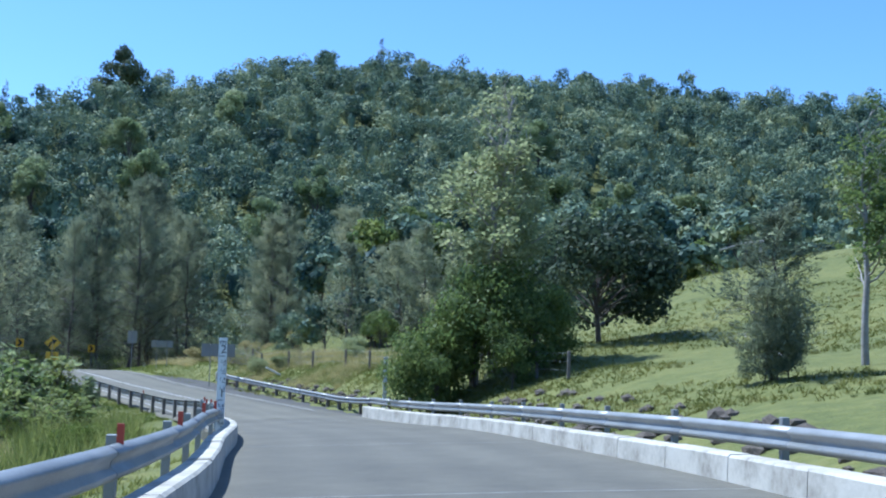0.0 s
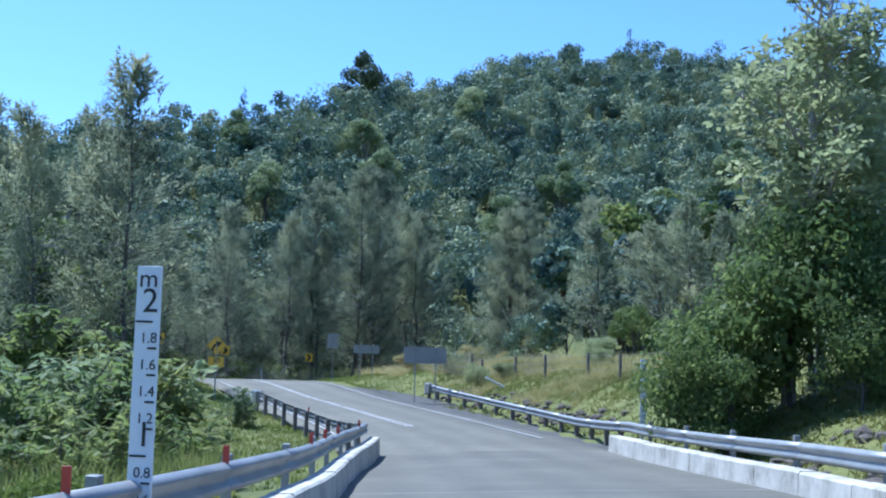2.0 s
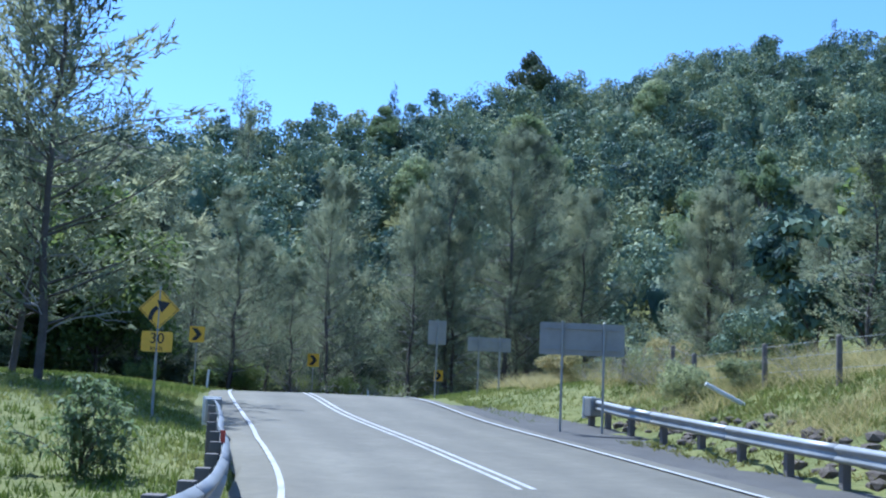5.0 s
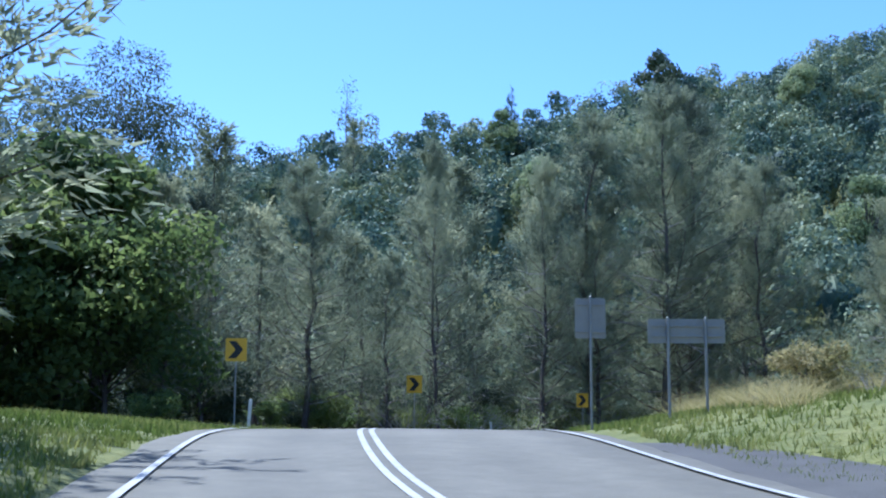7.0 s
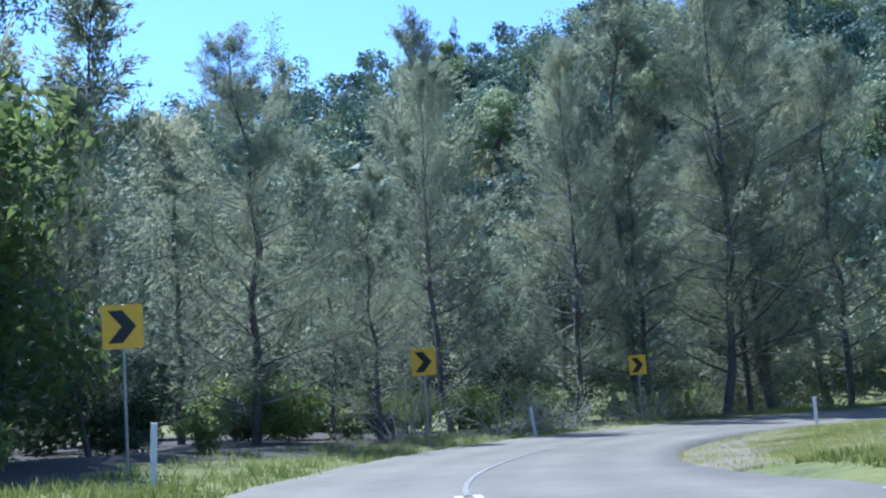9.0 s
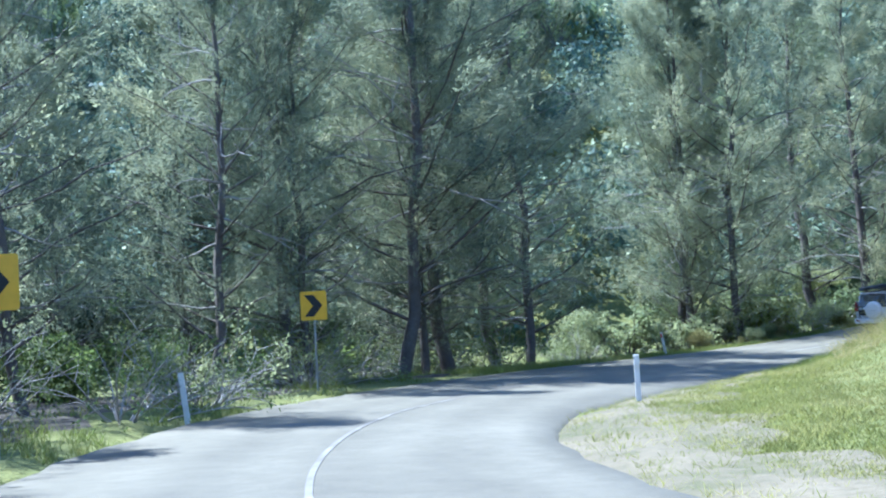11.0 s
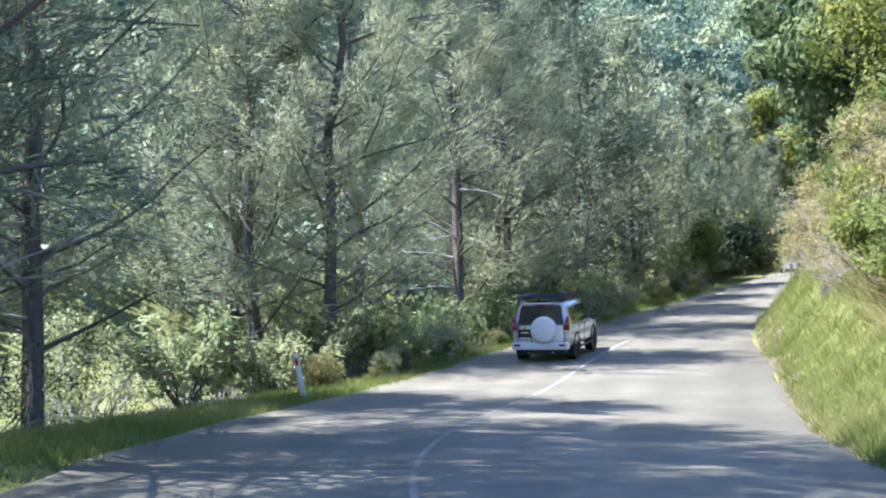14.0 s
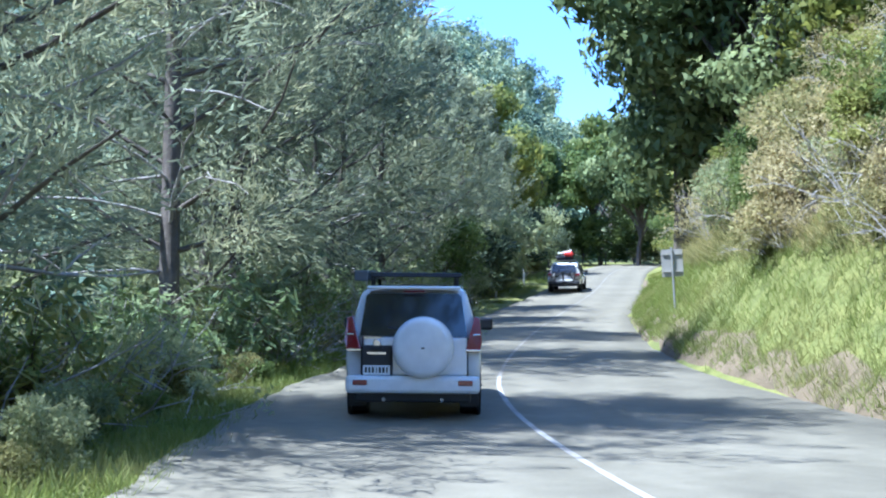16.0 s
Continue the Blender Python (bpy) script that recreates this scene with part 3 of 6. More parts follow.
# ---------- bridge kerbs, guard rails ----------
def kerb(face, sg, s0, s1, tall, unit=2.4):
    """A concrete kerb of cast units, each with its joint; face: its line along the road, sg: the side away from the traffic."""
    thing = tagged(new("bridge_kerb"), "pale weathered concrete bridge kerb cast in long units", "kerb", group="bridge kerbs", kind="structure")
    n = int((s1 - s0) / unit)
    unit = (s1 - s0) / n
    for k in range(n):
        a, b = s0 + k * unit + 0.012, s0 + (k + 1) * unit - 0.012
        h = tall + 0.006 * math.sin(k * 2.7)
        prof = [((lambda s, q=d: face(s) + sg * q), (lambda s, q=z: q + hump(s))) for d, z in ((0.0, -0.16), (0.015, h - 0.03), (0.05, h), (0.32, h), (0.36, h - 0.03), (0.36, -0.26))]
        part("kerb_unit", strip("kerb_unit", prof, a, b, KERB, 1.2, True, False), None, thing)
    return thing


kerb(kerb_left, -1, -26, 53.4, 0.43)
kerb(kerb_right, 1, -26, 53.6, 0.36)


def beam_profile(l, top, face):
    """The W-shaped section of a guard rail, its face turned to the traffic."""
    pts = [(0.0, 0.0), (0.045, -0.025), (0.085, -0.055), (0.085, -0.085), (0.03, -0.13), (0.03, -0.18), (0.085, -0.225), (0.085, -0.255), (0.045, -0.285), (0.0, -0.31)]
    sh = (lambda d: (lambda s: l(s) + face * d)) if callable(l) else (lambda d: l + face * d)
    up = lambda h: (lambda s: top + h + hump(s))  # noqa: E731
    front = [(sh(d), up(h)) for d, h in pts]
    back = [(sh(d - 0.006), up(h)) for d, h in reversed(pts)]
    return front + back


def guard_rail(l, s0, s1, face, post="steel", gap=2.0, top=0.76, tall=0.0, group=""):
    """A W-beam on posts; l: its line, face: +1 where its face looks to the right."""
    lf = l if callable(l) else (lambda s, v=l: v + 0 * np.asarray(s, float))
    kind = "galvanised steel W-beam guard rail on steel posts" if post == "steel" else "galvanised steel W-beam guard rail on grey timber posts"
    thing = tagged(new("guard_rail"), kind, "guard rail", group=group, kind="structure")
    sections = max(1, round((s1 - s0) / 4.0))
    step = (s1 - s0) / sections
    for k in range(sections):
        a, b = s0 + k * step, s0 + (k + 1) * step + 0.18
        off = 0.004 * (k % 2)
        part("beam", strip("beam", beam_profile(lambda s, o=off: lf(s) + face * o, top, face), a, min(b, s1 + 0.1), STEEL, 1.0, True), None, thing)
    for s in np.arange(s0 + 0.6, s1, gap):
        p = road_at(s, float(lf(s)) - face * 0.11)
        g = land(p[0], p[1])
        up = top + p[2] + tall + float(hump(s))
        bm = boxed((0.15 if post != "steel" else 0.1, 0.15 if post != "steel" else 0.11, up - g + 0.3), (0, 0, (up + g - 0.3) / 2), 0.008)
        ob = part("post", bm, TIMBER if post != "steel" else STEEL, thing)
        ob.matrix_basis = Matrix.Translation((p[0], p[1], 0)) @ Matrix.Rotation(radians(road_yaw(s)), 4, "Z")
        if post == "steel":
            q = road_at(s, float(lf(s)) - face * 0.03, top - 0.16 + float(hump(s)))
            blk = part("block", boxed((0.09, 0.1, 0.28), (0, 0, 0), 0.008), STEEL, thing)
            blk.matrix_basis = Matrix.Translation(q) @ Matrix.Rotation(radians(road_yaw(s)), 4, "Z")
    return thing


guard_rail(lambda s: kerb_left(s) - 0.45, -26, 53.6, 1, "steel", 4.0, 0.86, 0.06, "bridge rails")
guard_rail(lambda s: kerb_right(s) + 0.5, -26, 53.8, -1, "steel", 4.0, 0.76, 0.1, "bridge rails")
guard_rail(lambda s: np.interp(s, [53.6, 57, 61, 63, 68, 74.5], [-1.85, -2.15, -2.5, -2.65, -2.95, -2.8]), 53.8, 74.2, 1, "timber", 2.0, 0.78, 0.02, "approach rails")
guard_rail(lambda s: np.interp(s, [53.8, 58, 66, 72, 79], [6.1, 6.45, 7.1, 7.6, 8.4]), 54.0, 79.2, -1, "timber", 2.0, 0.74, 0.0, "approach rails")

# ---------- trees ----------
def limb_line(rng, start, way, length, bend=0.25, n=6, rise=0.0):
    pts, d = [np.array(start, float)], np.array(way, float) / np.linalg.norm(way)
    for _ in range(n - 1):
        d = d + bend * rng.normal(size=3) * 0.35 + np.array([0, 0, rise])
        d /= np.linalg.norm(d)
        pts.append(pts[-1] + d * length / (n - 1))
    return np.array(pts)


def tree_parts(kind, h, w, seed):
    """The trunk's mesh and the crown's mesh of one tree."""
    rng = np.random.default_rng(seed)
    lines, blobs, dead = [], [], []
    lean = rng.normal(size=2) * 0.03 * h
    n = 9
    tz = np.linspace(-0.4, h * (0.96 if kind in ("she_oak", "bare") else 0.75), n)
    wob = np.cumsum(rng.normal(size=(n, 2)), 0) * 0.012 * h
    stem = np.stack([lean[0] * tz / h + wob[:, 0], lean[1] * tz / h + wob[:, 1], tz], 1)
    base = {"she_oak": 0.0095, "bare": 0.01, "gum": 0.014, "thicket": 0.012}.get(kind, 0.018) * h
    lines.append((stem, base * np.linspace(1.15, 0.12, n)))
    at = lambda f: np.array([np.interp(f * tz[-1], tz, stem[:, k]) for k in range(3)])  # noqa: E731
    if kind == "she_oak":
        base_at, axes, sizes = [], [], []
        for k, f in enumerate(np.linspace(0.1, 0.985, 50)):
            a = k * 2.4 + rng.normal() * 0.4
            f = min(0.985, max(0.06, f + rng.normal() * 0.012))
            reach = w * 0.5 * np.interp(f, [0.06, 0.22, 0.5, 0.8, 1.0], [0.6, 1.0, 0.84, 0.46, 0.1]) * rng.uniform(0.65, 1.25)
            pts = limb_line(rng, at(f), (math.cos(a), math.sin(a), 0.25 + 0.7 * f), reach * 1.15, 0.32, 6, 0.07)
            lines.append((pts, base * 0.26 * (1.05 - f) * np.linspace(1, 0.15, 6) + 0.008))
            for q in (1, 2, 3, 4, 5):
                way = (pts[q] - pts[q - 1]) / np.linalg.norm(pts[q] - pts[q - 1])
                for _ in range(2):
                    ax = way * 0.75 + rng.normal(size=3) * 0.5 + np.array([0, 0, 0.22])
                    base_at.append(pts[q] + rng.normal(size=3) * 0.12)
                    axes.append(ax / np.linalg.norm(ax))
                    sizes.append((0.75 + 0.1 * w * (1.15 - f)) * rng.uniform(0.7, 1.25))
        n_in, needle = (20, (0.3, 0.075)) if seed < 500 else (140, (0.14, 0.017))
        b0, ax, sz = (np.repeat(np.array(q), n_in, 0) for q in (base_at, axes, sizes))
        u = rng.random((len(b0), 1))
        rad = rng.normal(size=(len(b0), 3))
        rad -= ax * (rad * ax).sum(1)[:, None]
        rad /= np.linalg.norm(rad, axis=1)[:, None] + 1e-9
        at_p = b0 + ax * u * sz[:, None] + rad * (0.3 * np.sin(np.pi * np.clip(u, 0.12, 0.95)) * sz[:, None] * rng.random((len(b0), 1)) ** 0.5)
        v, f4 = leaf_arrays(rng, at_p, ax * 0.9 + rad * 0.5, *needle, 0.22, rad + 0.35 * np.array([0, 0, 1.0]), True, True, 0.35)
        for f in rng.uniform(0.07, 0.62, 20):
            a = rng.uniform(0, 2 * np.pi)
            pts = limb_line(rng, at(f), (math.cos(a), math.sin(a), rng.uniform(-0.1, 0.5)), w * rng.uniform(0.25, 0.5), 0.5, 6)
            dead.append((pts, base * 0.2 * np.linspace(1, 0.25, 6)))
            b = limb_line(rng, pts[3], pts[3] - pts[2] + rng.normal(size=3) * 0.3, w * 0.16, 0.6, 4)
            dead.append((b, np.linspace(0.016, 0.007, 4)))
    elif kind == "brush":
        lines = []
        for k in range(18):
            a = rng.uniform(0, 2 * np.pi)
            foot = np.array([math.cos(a), math.sin(a), 0.0]) * w * 0.22 * rng.random() + np.array([0, 0, -0.1])
            pts = limb_line(rng, foot, (math.cos(a) * 0.7, math.sin(a) * 0.7, rng.uniform(0.3, 1.3)), h * rng.uniform(0.7, 1.2), 0.6, 6, -0.05)
            lines.append((pts, np.linspace(0.02, 0.006, 6)))
            for q in (2, 3, 4):
                b = limb_line(rng, pts[q], pts[q] - pts[q - 1] + rng.normal(size=3) * 0.2, h * 0.3, 0.6, 4)
                lines.append((b, np.linspace(0.01, 0.004, 4)))
                blobs.append((*b[-1], 0.25, 0.25, 0.2))
        at_p, d = in_blobs(rng, blobs, 24 * len(blobs), 0.9)
        v, f4 = leaf_arrays(rng, at_p, d, 0.085, 0.035, 0.8, None, False, True)
    elif kind == "broad":
        lines = []
        tips, ways = [], []
        for k in range(15):
            a = rng.uniform(0, 2 * np.pi)
            pts = limb_line(rng, (0, 0, -0.1), (math.cos(a) * 0.75, math.sin(a) * 0.75, rng.uniform(0.35, 1.5)), h * rng.uniform(0.65, 1.1), 0.4, 6, 0.02)
            lines.append((pts, np.linspace(0.035, 0.012, 6)))
            for q in (2, 3, 4, 5):
                for _ in range(4 if q > 3 else 3):
                    b = limb_line(rng, pts[q], pts[q] - pts[q - 1] + rng.normal(size=3) * 0.35, h * 0.2, 0.5, 3)
                    lines.append((b, np.linspace(0.012, 0.006, 3)))
                    tips.append(b[-1])
                    ways.append(b[-1] - b[0])
        tips = np.repeat(np.array(tips), 7, 0)
        ring = rng.normal(size=tips.shape)
        ring /= np.linalg.norm(ring, axis=1)[:, None]
        v, f4 = leaf_arrays(rng, tips + rng.normal(size=tips.shape) * 0.05, ring + np.array([0, 0, -0.25]), 0.46, 0.15, 0.15, ring * 0.4 + np.array([0, 0, 0.9]), True, False, 0.3)
    elif kind == "bare":
        for f in np.linspace(0.3, 0.95, 22):
            a = rng.uniform(0, 2 * np.pi)
            pts = limb_line(rng, at(f), (math.cos(a), math.sin(a), 0.9), w * 0.5 * (1.15 - 0.7 * f), 0.5, 7, 0.08)
            lines.append((pts, base * 0.4 * (1.1 - f) * np.linspace(1, 0.15, 7) + 0.01))
            for q in (2, 3, 4, 5):
                b = limb_line(rng, pts[q], pts[q] - pts[q - 1] + rng.normal(size=3) * 0.4, w * 0.14, 0.6, 5, 0.1)
                lines.append((b, np.linspace(0.018, 0.006, 5)))
                if f < 0.72 or rng.random() < 0.25:
                    blobs.append((*b[-1], 0.5, 0.5, 0.45))
        at_p, d = in_blobs(rng, blobs or [(0, 0, h, 0.3, 0.3, 0.3)], (60 if seed < 350 else 8) * max(1, len(blobs)), 0.9)
        v, f4 = leaf_arrays(rng, at_p, d * 0.4 + np.array([0, 0, -0.15]), 0.24, 0.12, 0.8)
    else:
        many = {"gum": 11, "dome": 26, "shrub": 16, "thicket": 22, "grove": 12}.get(kind, 17)
        for k in range(many):
            a, f = rng.uniform(0, 2 * np.pi), rng.uniform(0.25, 0.95)
            if kind == "dome":
                e = math.asin(rng.uniform(-0.5, 1.0))
                c = np.array([math.cos(a) * math.cos(e) * w * 0.38, math.sin(a) * math.cos(e) * w * 0.38, h * 0.42 + math.sin(e) * h * 0.42])
                rad = w * 0.16
            elif kind in ("shrub", "thicket"):
                c = np.array([math.cos(a) * w * 0.36 * rng.random() ** 0.5, math.sin(a) * w * 0.36 * rng.random() ** 0.5, h * rng.uniform(0.18, 0.85)])
                rad = min(w, h) * rng.uniform(0.16, 0.26)
            else:
                if kind == "grove":
                    f = f * 1.15 - 0.28
                spread = w * 0.36 * math.sin(math.pi * min(1, 0.2 + 0.75 * f)) * rng.uniform(0.5, 1.15)
                c = np.array([math.cos(a) * spread, math.sin(a) * spread, h * (0.3 + 0.66 * f)])
                rad = w * rng.uniform(0.12, 0.2)
            blobs.append((*c, rad * rng.uniform(0.85, 1.3), rad * rng.uniform(0.85, 1.3), rad * rng.uniform(0.6, 0.9)))
            start = at(min(0.9, max(0.06, c[2] / h * 0.6)))
            mid = (start + c) / 2 + np.array([0, 0, 0.06 * h * rng.random()])
            lines.append((np.array([start, start * 0.7 + mid * 0.3, mid, mid * 0.4 + c * 0.6, c]), base * 0.45 * np.linspace(1, 0.15, 5)))
        dens = {"gum": 1150, "dome": 260, "shrub": 190, "thicket": 280, "grove": 95}.get(kind, 400)
        at_p, d = in_blobs(rng, blobs, dens * many, 0.5)
        size = {"gum": (0.2, 0.075), "dome": (0.3, 0.17), "shrub": (0.18, 0.08), "thicket": (0.18, 0.115), "grove": (0.7, 0.5)}.get(kind, (0.35, 0.24))
        v, f4 = leaf_arrays(rng, at_p, d * 0.7 + np.array([0, 0, 0.1 if kind != "gum" else -0.4]), *size, 0.7, d if kind in ("dome", "thicket", "leafy", "grove") else None, False, kind in ("shrub", "thicket", "grove", "leafy"))
    sides = {"brush": 3, "she_oak": 4}.get(kind, 5)
    trunk = tubes("trunk", lines + dead, BARK if kind not in ("bare", "gum", "brush") else PALE_BARK, sides)
    trunk.materials.append(PALE_BARK)
    live = sum(len(p) - 1 for p, _ in lines) * sides
    for k in range(live, len(trunk.polygons)):
        trunk.polygons[k].material_index = 1
    return trunk, (v, f4)


TREE_BANK = {}


def tree_model(kind, variant, leaf):
    """One tree of a kind, in unit proportions for its kind; built once and kept."""
    key = (kind, variant, leaf.name)
    if key not in TREE_BANK:
        h, w = {"she_oak": (16, 6.5), "bare": (14, 6.0), "gum": (17, 10), "dome": (6.2, 6.4), "shrub": (2.6, 3.4), "brush": (2.0, 2.6), "broad": (2.8, 3.6), "leafy": (11, 8), "thicket": (5.5, 4.6), "grove": (9, 7)}[kind]
        trunk, (v, f) = tree_parts(kind, h, w, 100 * variant + len(kind))
        TREE_BANK[key] = (trunk, mesh_of("crown", v, f, leaf), h)
    return TREE_BANK[key]


LABELS = {
    "she_oak": "tall she-oak with dark trunk and feathery grey-green needles",
    "bare": "tall slender tree with pale bare upper twigs",
    "gum": "pale-barked gum tree with an open grey-green crown",
    "dome": "rounded dense dark green tree on the pasture slope",
    "shrub": "leafy green roadside shrub",
    "brush": "tangle of bare pale twigs with few leaves",
    "thicket": "tall vine-covered green thicket",
    "grove": "dense green tree in the wood above the bank",
    "broad": "bushy shrub with long drooping bright leaves",
    "leafy": "broad-leaved green tree with a dense crown",
}


def tree(kind, x, y, h, variant=0, leaf=None, turn=0.0, wide=1.0, label="", group="", sink=0.0):
    leaf = leaf or {"she_oak": SHE_OAK, "bare": BRIGHT, "gum": GUM, "dome": RAIN, "shrub": BRIGHT, "brush": PLUME, "broad": BRIGHT, "leafy": BRIGHT, "thicket": BRIGHT, "grove": RAIN}[kind]
    trunk, crown, h0 = tree_model(kind, variant, leaf)
    name = "shrub" if kind in ("shrub", "thicket", "brush", "broad") else "tree"
    thing = tagged(new(name), label or LABELS[kind], name, group)
    k = h / h0
    thing.matrix_basis = Matrix.LocRotScale((x, y, land(x, y) - sink), Euler((0, 0, turn)), (k * wide, k * wide, k))
    for nm, me in (("trunk", trunk), ("crown", crown)):
        ob = new(nm, me)
        ob.parent = thing
    return thing


def scrub(name, items, label):
    """Many shrubs that nobody could count, joined: (kind, variant, leaf, x, y, height, turn, wide) each."""
    thing = tagged(new(name), label, "scrub", kind="stuff")
    heap = {}
    for kind, variant, leaf, x, y, h, turn, wide in items:
        trunk, crown, h0 = tree_model(kind, variant, leaf)
        k, c, sn, g = h / h0, math.cos(turn), math.sin(turn), land(x, y)
        for me, mat in ((trunk, trunk.materials[0]), (crown, leaf)):
            v = np.empty(3 * len(me.vertices), np.float32)
            me.vertices.foreach_get("co", v)
            v = v.reshape(-1, 3) * np.array([k * wide, k * wide, k])
            n = len(me.polygons[0].vertices)
            f = np.empty(n * len(me.polygons), np.int32)
            me.loops.foreach_get("vertex_index", f)
            out = heap.setdefault((mat.name, n), [mat, [], [], 0])
            out[1].append(np.stack([v[:, 0] * c - v[:, 1] * sn + x, v[:, 0] * sn + v[:, 1] * c + y, v[:, 2] + g], 1))
            out[2].append(f.reshape(-1, n) + out[3])
            out[3] += len(v)
    for mat, vs, fs, _ in heap.values():
        nm = "stems" if "bark" in mat.name else "leaves"
        part(nm, mesh_of(nm, np.concatenate(vs), np.concatenate(fs), mat), None, thing)
    return thing


rng = np.random.default_rng(7)
# she-oaks along the outside of the bend and the left verge
for row, (l0, dl, gap, h0, h1) in enumerate([(-5.4, 2.4, 4.2, 13, 19), (-10.0, 3.5, 4.6, 15, 22), (-17.0, 5.0, 5.6, 16, 23), (-24.0, 5.0, 6.0, 14, 20)]):
    for s in np.arange(110 + row * 5.5, 232, gap):
        l = l0 - rng.random() * dl - (2.5 if s < 122 else 1.6 if 144 < s < 168 else 0)
        if (row >= 2 and s > 138) or (row == 1 and s > 142 and rng.random() < 0.65):
            continue
        if rng.random() < np.interp(s, [147, 150, 161, 164, 180, 184], [0.0, 0.75, 0.75, 0.4, 0.4, 0.0]):
            continue
        p = road_at(s + rng.normal() * 0.8, l)
        if 148 < s < 186 or math.hypot(p[0] + 36.0, p[1] - 128.0) < 3.5:
            rng.random(5)
            continue
        tree("she_oak", p[0], p[1], rng.uniform(h0, h1) * (0.68 if s < 134 and (row or s < 124) else 1) * float(np.interp(s, [186, 200, 215, 232], [1.0, 0.92, 0.72, 0.55])), (5 + int(rng.integers(2))) if row == 0 and 112 < s < 182 else int(rng.integers(5)), None, rng.uniform(0, 6.28), rng.uniform(0.85, 1.2), group="she-oaks along the bend")

for s, l, h, v, wide in [(139.0, -7.2, 21, 6, 1.1), (142.4, -6.6, 23, 5, 1.2), (146.2, -7.0, 24, 6, 1.1), (150.4, -6.6, 20, 6, 1.05), (152.0, -9.4, 21, 5, 1.2), (163.0, -8.2, 22, 5, 1.0), (165.4, -6.4, 23, 6, 1.1),
                         (166.4, -10.5, 22, 5, 1.2), (174.2, -5.6, 23, 6, 1.1), (177.0, -9.5, 24, 5, 1.2), (181.2, -5.8, 22, 6, 1.0), (185.0, -8.5, 22, 5, 1.1)]:
    p = road_at(s, l)
    tree("she_oak", p[0], p[1], h, v, None, s, wide, group="she-oaks along the bend")

# ---------- wooded hillside ----------
def hillside():
    """The far wood: many crowns of leaves over dark cores."""
    r = np.random.default_rng(3)
    pts = []
    for x in np.arange(-250, 200, 5.3):
        for y in np.arange(95, 380, 5.3):
            pts.append((x + r.uniform(-2.3, 2.3), y + r.uniform(-2.3, 2.3)))
    pts = np.array(pts)
    d = pts - HILL_AT
    rad, yw = np.hypot(*d.T), np.degrees(np.arctan2(-d[:, 0], d[:, 1]))
    top = np.interp(yw, [-60, -30, -16, -1, 11, 18, 27, 40, 60], [300, 300, 285, 275, 248, 205, 186, 184, 190])
    s, l, _ = along(pts)
    keep = (rad > 104) & (rad < top + 14) & (yw > -48) & (yw < 52) & (np.abs(l) > np.where(s > 185, 17, 30))
    pts, rad = pts[keep], rad[keep]
    z = lands(pts[:, 0], pts[:, 1])
    vs, fs, cv, cf, nb, nc = [], [], [], [], 0, 0
    core = bmesh.new()
    bmesh.ops.create_icosphere(core, subdivisions=1, radius=1.0)
    c0 = np.array([v.co[:] for v in core.verts])
    cq = np.array([[v.index for v in f.verts] for f in core.faces])
    core.free()
    for (x, y), g, far in zip(pts, z, rad > 132):
        w = r.uniform(2.4, 4.6) * (1.3 if r.random() < 0.1 else 1)
        h = r.uniform(4.2, 10.6) * (1.25 if r.random() < 0.12 else 1)
        k = int(r.integers(5, 9))
        puffs = r.normal(size=(k, 3))
        puffs[:, 2] = np.abs(puffs[:, 2]) * 0.75 - 0.15
        puffs *= 0.72 * w / np.linalg.norm(puffs, axis=1)[:, None]
        top = g + h - w * 0.75
        blobs = [(x, y, top, w * 0.7, w * 0.7, w * 0.62), (x, y, top - w * 0.7, w * 0.75, w * 0.75, w * 0.8)]
        blobs += [(x + a, y + b, top + c, w * q, w * q, w * q * 0.85) for (a, b, c), q in zip(puffs, r.uniform(0.28, 0.5, k))]
        if not far:
            blobs += [(x + r.normal() * w * 0.4, y + r.normal() * w * 0.4, g + h * q, w * 0.6, w * 0.6, w * 0.5) for q in (0.12, 0.3)]
        at, dd = in_blobs(r, blobs, 640 if far else 660, 0.1)
        ok = dd[:, 2] > (-0.55 if far else -0.9)
        v, f = leaf_arrays(r, at[ok], dd[ok], 0.5, 0.44, 0.7, dd[ok], False, True, 0.24)
        vs.append(v)
        fs.append(f + nb)
        nb += len(v)
        q = c0 * np.array([w * 0.42, w * 0.42, h * 0.3]) * (0.9 if far else 0.6) * (1 + 0.2 * r.normal(size=(len(c0), 1))) + np.array([x, y, g + h * 0.34])
        cv.append(q)
        cf.append(cq + nc)
        nc += len(q)
    wood = new("forest")
    tagged(wood, "dense dark green rainforest covering the hillside", "forest", kind="stuff")
    part("canopy", mesh_of("canopy", np.concatenate(vs), np.concatenate(fs), RAIN), None, wood)
    part("inner_canopy", mesh_of("inner_canopy", np.concatenate(cv), np.concatenate(cf), RAIN), None, wood)
    return len(pts)


hillside()

# single trees and shrubs
tree("bare", 2.9, 53.0, 14.2, 1, PLUME, 0.5, 1.4, "tall tree with thinning pale crown above dense vines")
tree("bare", 4.2, 54.0, 12.6, 2, PLUME, 2.5, 1.2, "tall tree with thinning pale crown above dense vines")
for x, y, h, v in [(1.1, 51.8, 5.8, 0), (0.35, 51.0, 4.4, 2), (2.9, 52.4, 6.4, 1), (5.2, 51.2, 4.4, 2), (4.2, 49.6, 3.0, 1), (6.4, 52.2, 3.4, 0), (1.0, 49.9, 3.0, 3)]:
    tree("thicket", x, y, h, v, BRIGHT, h, 0.95, "tall vine-covered green thicket on the bank", "thicket on the bank")
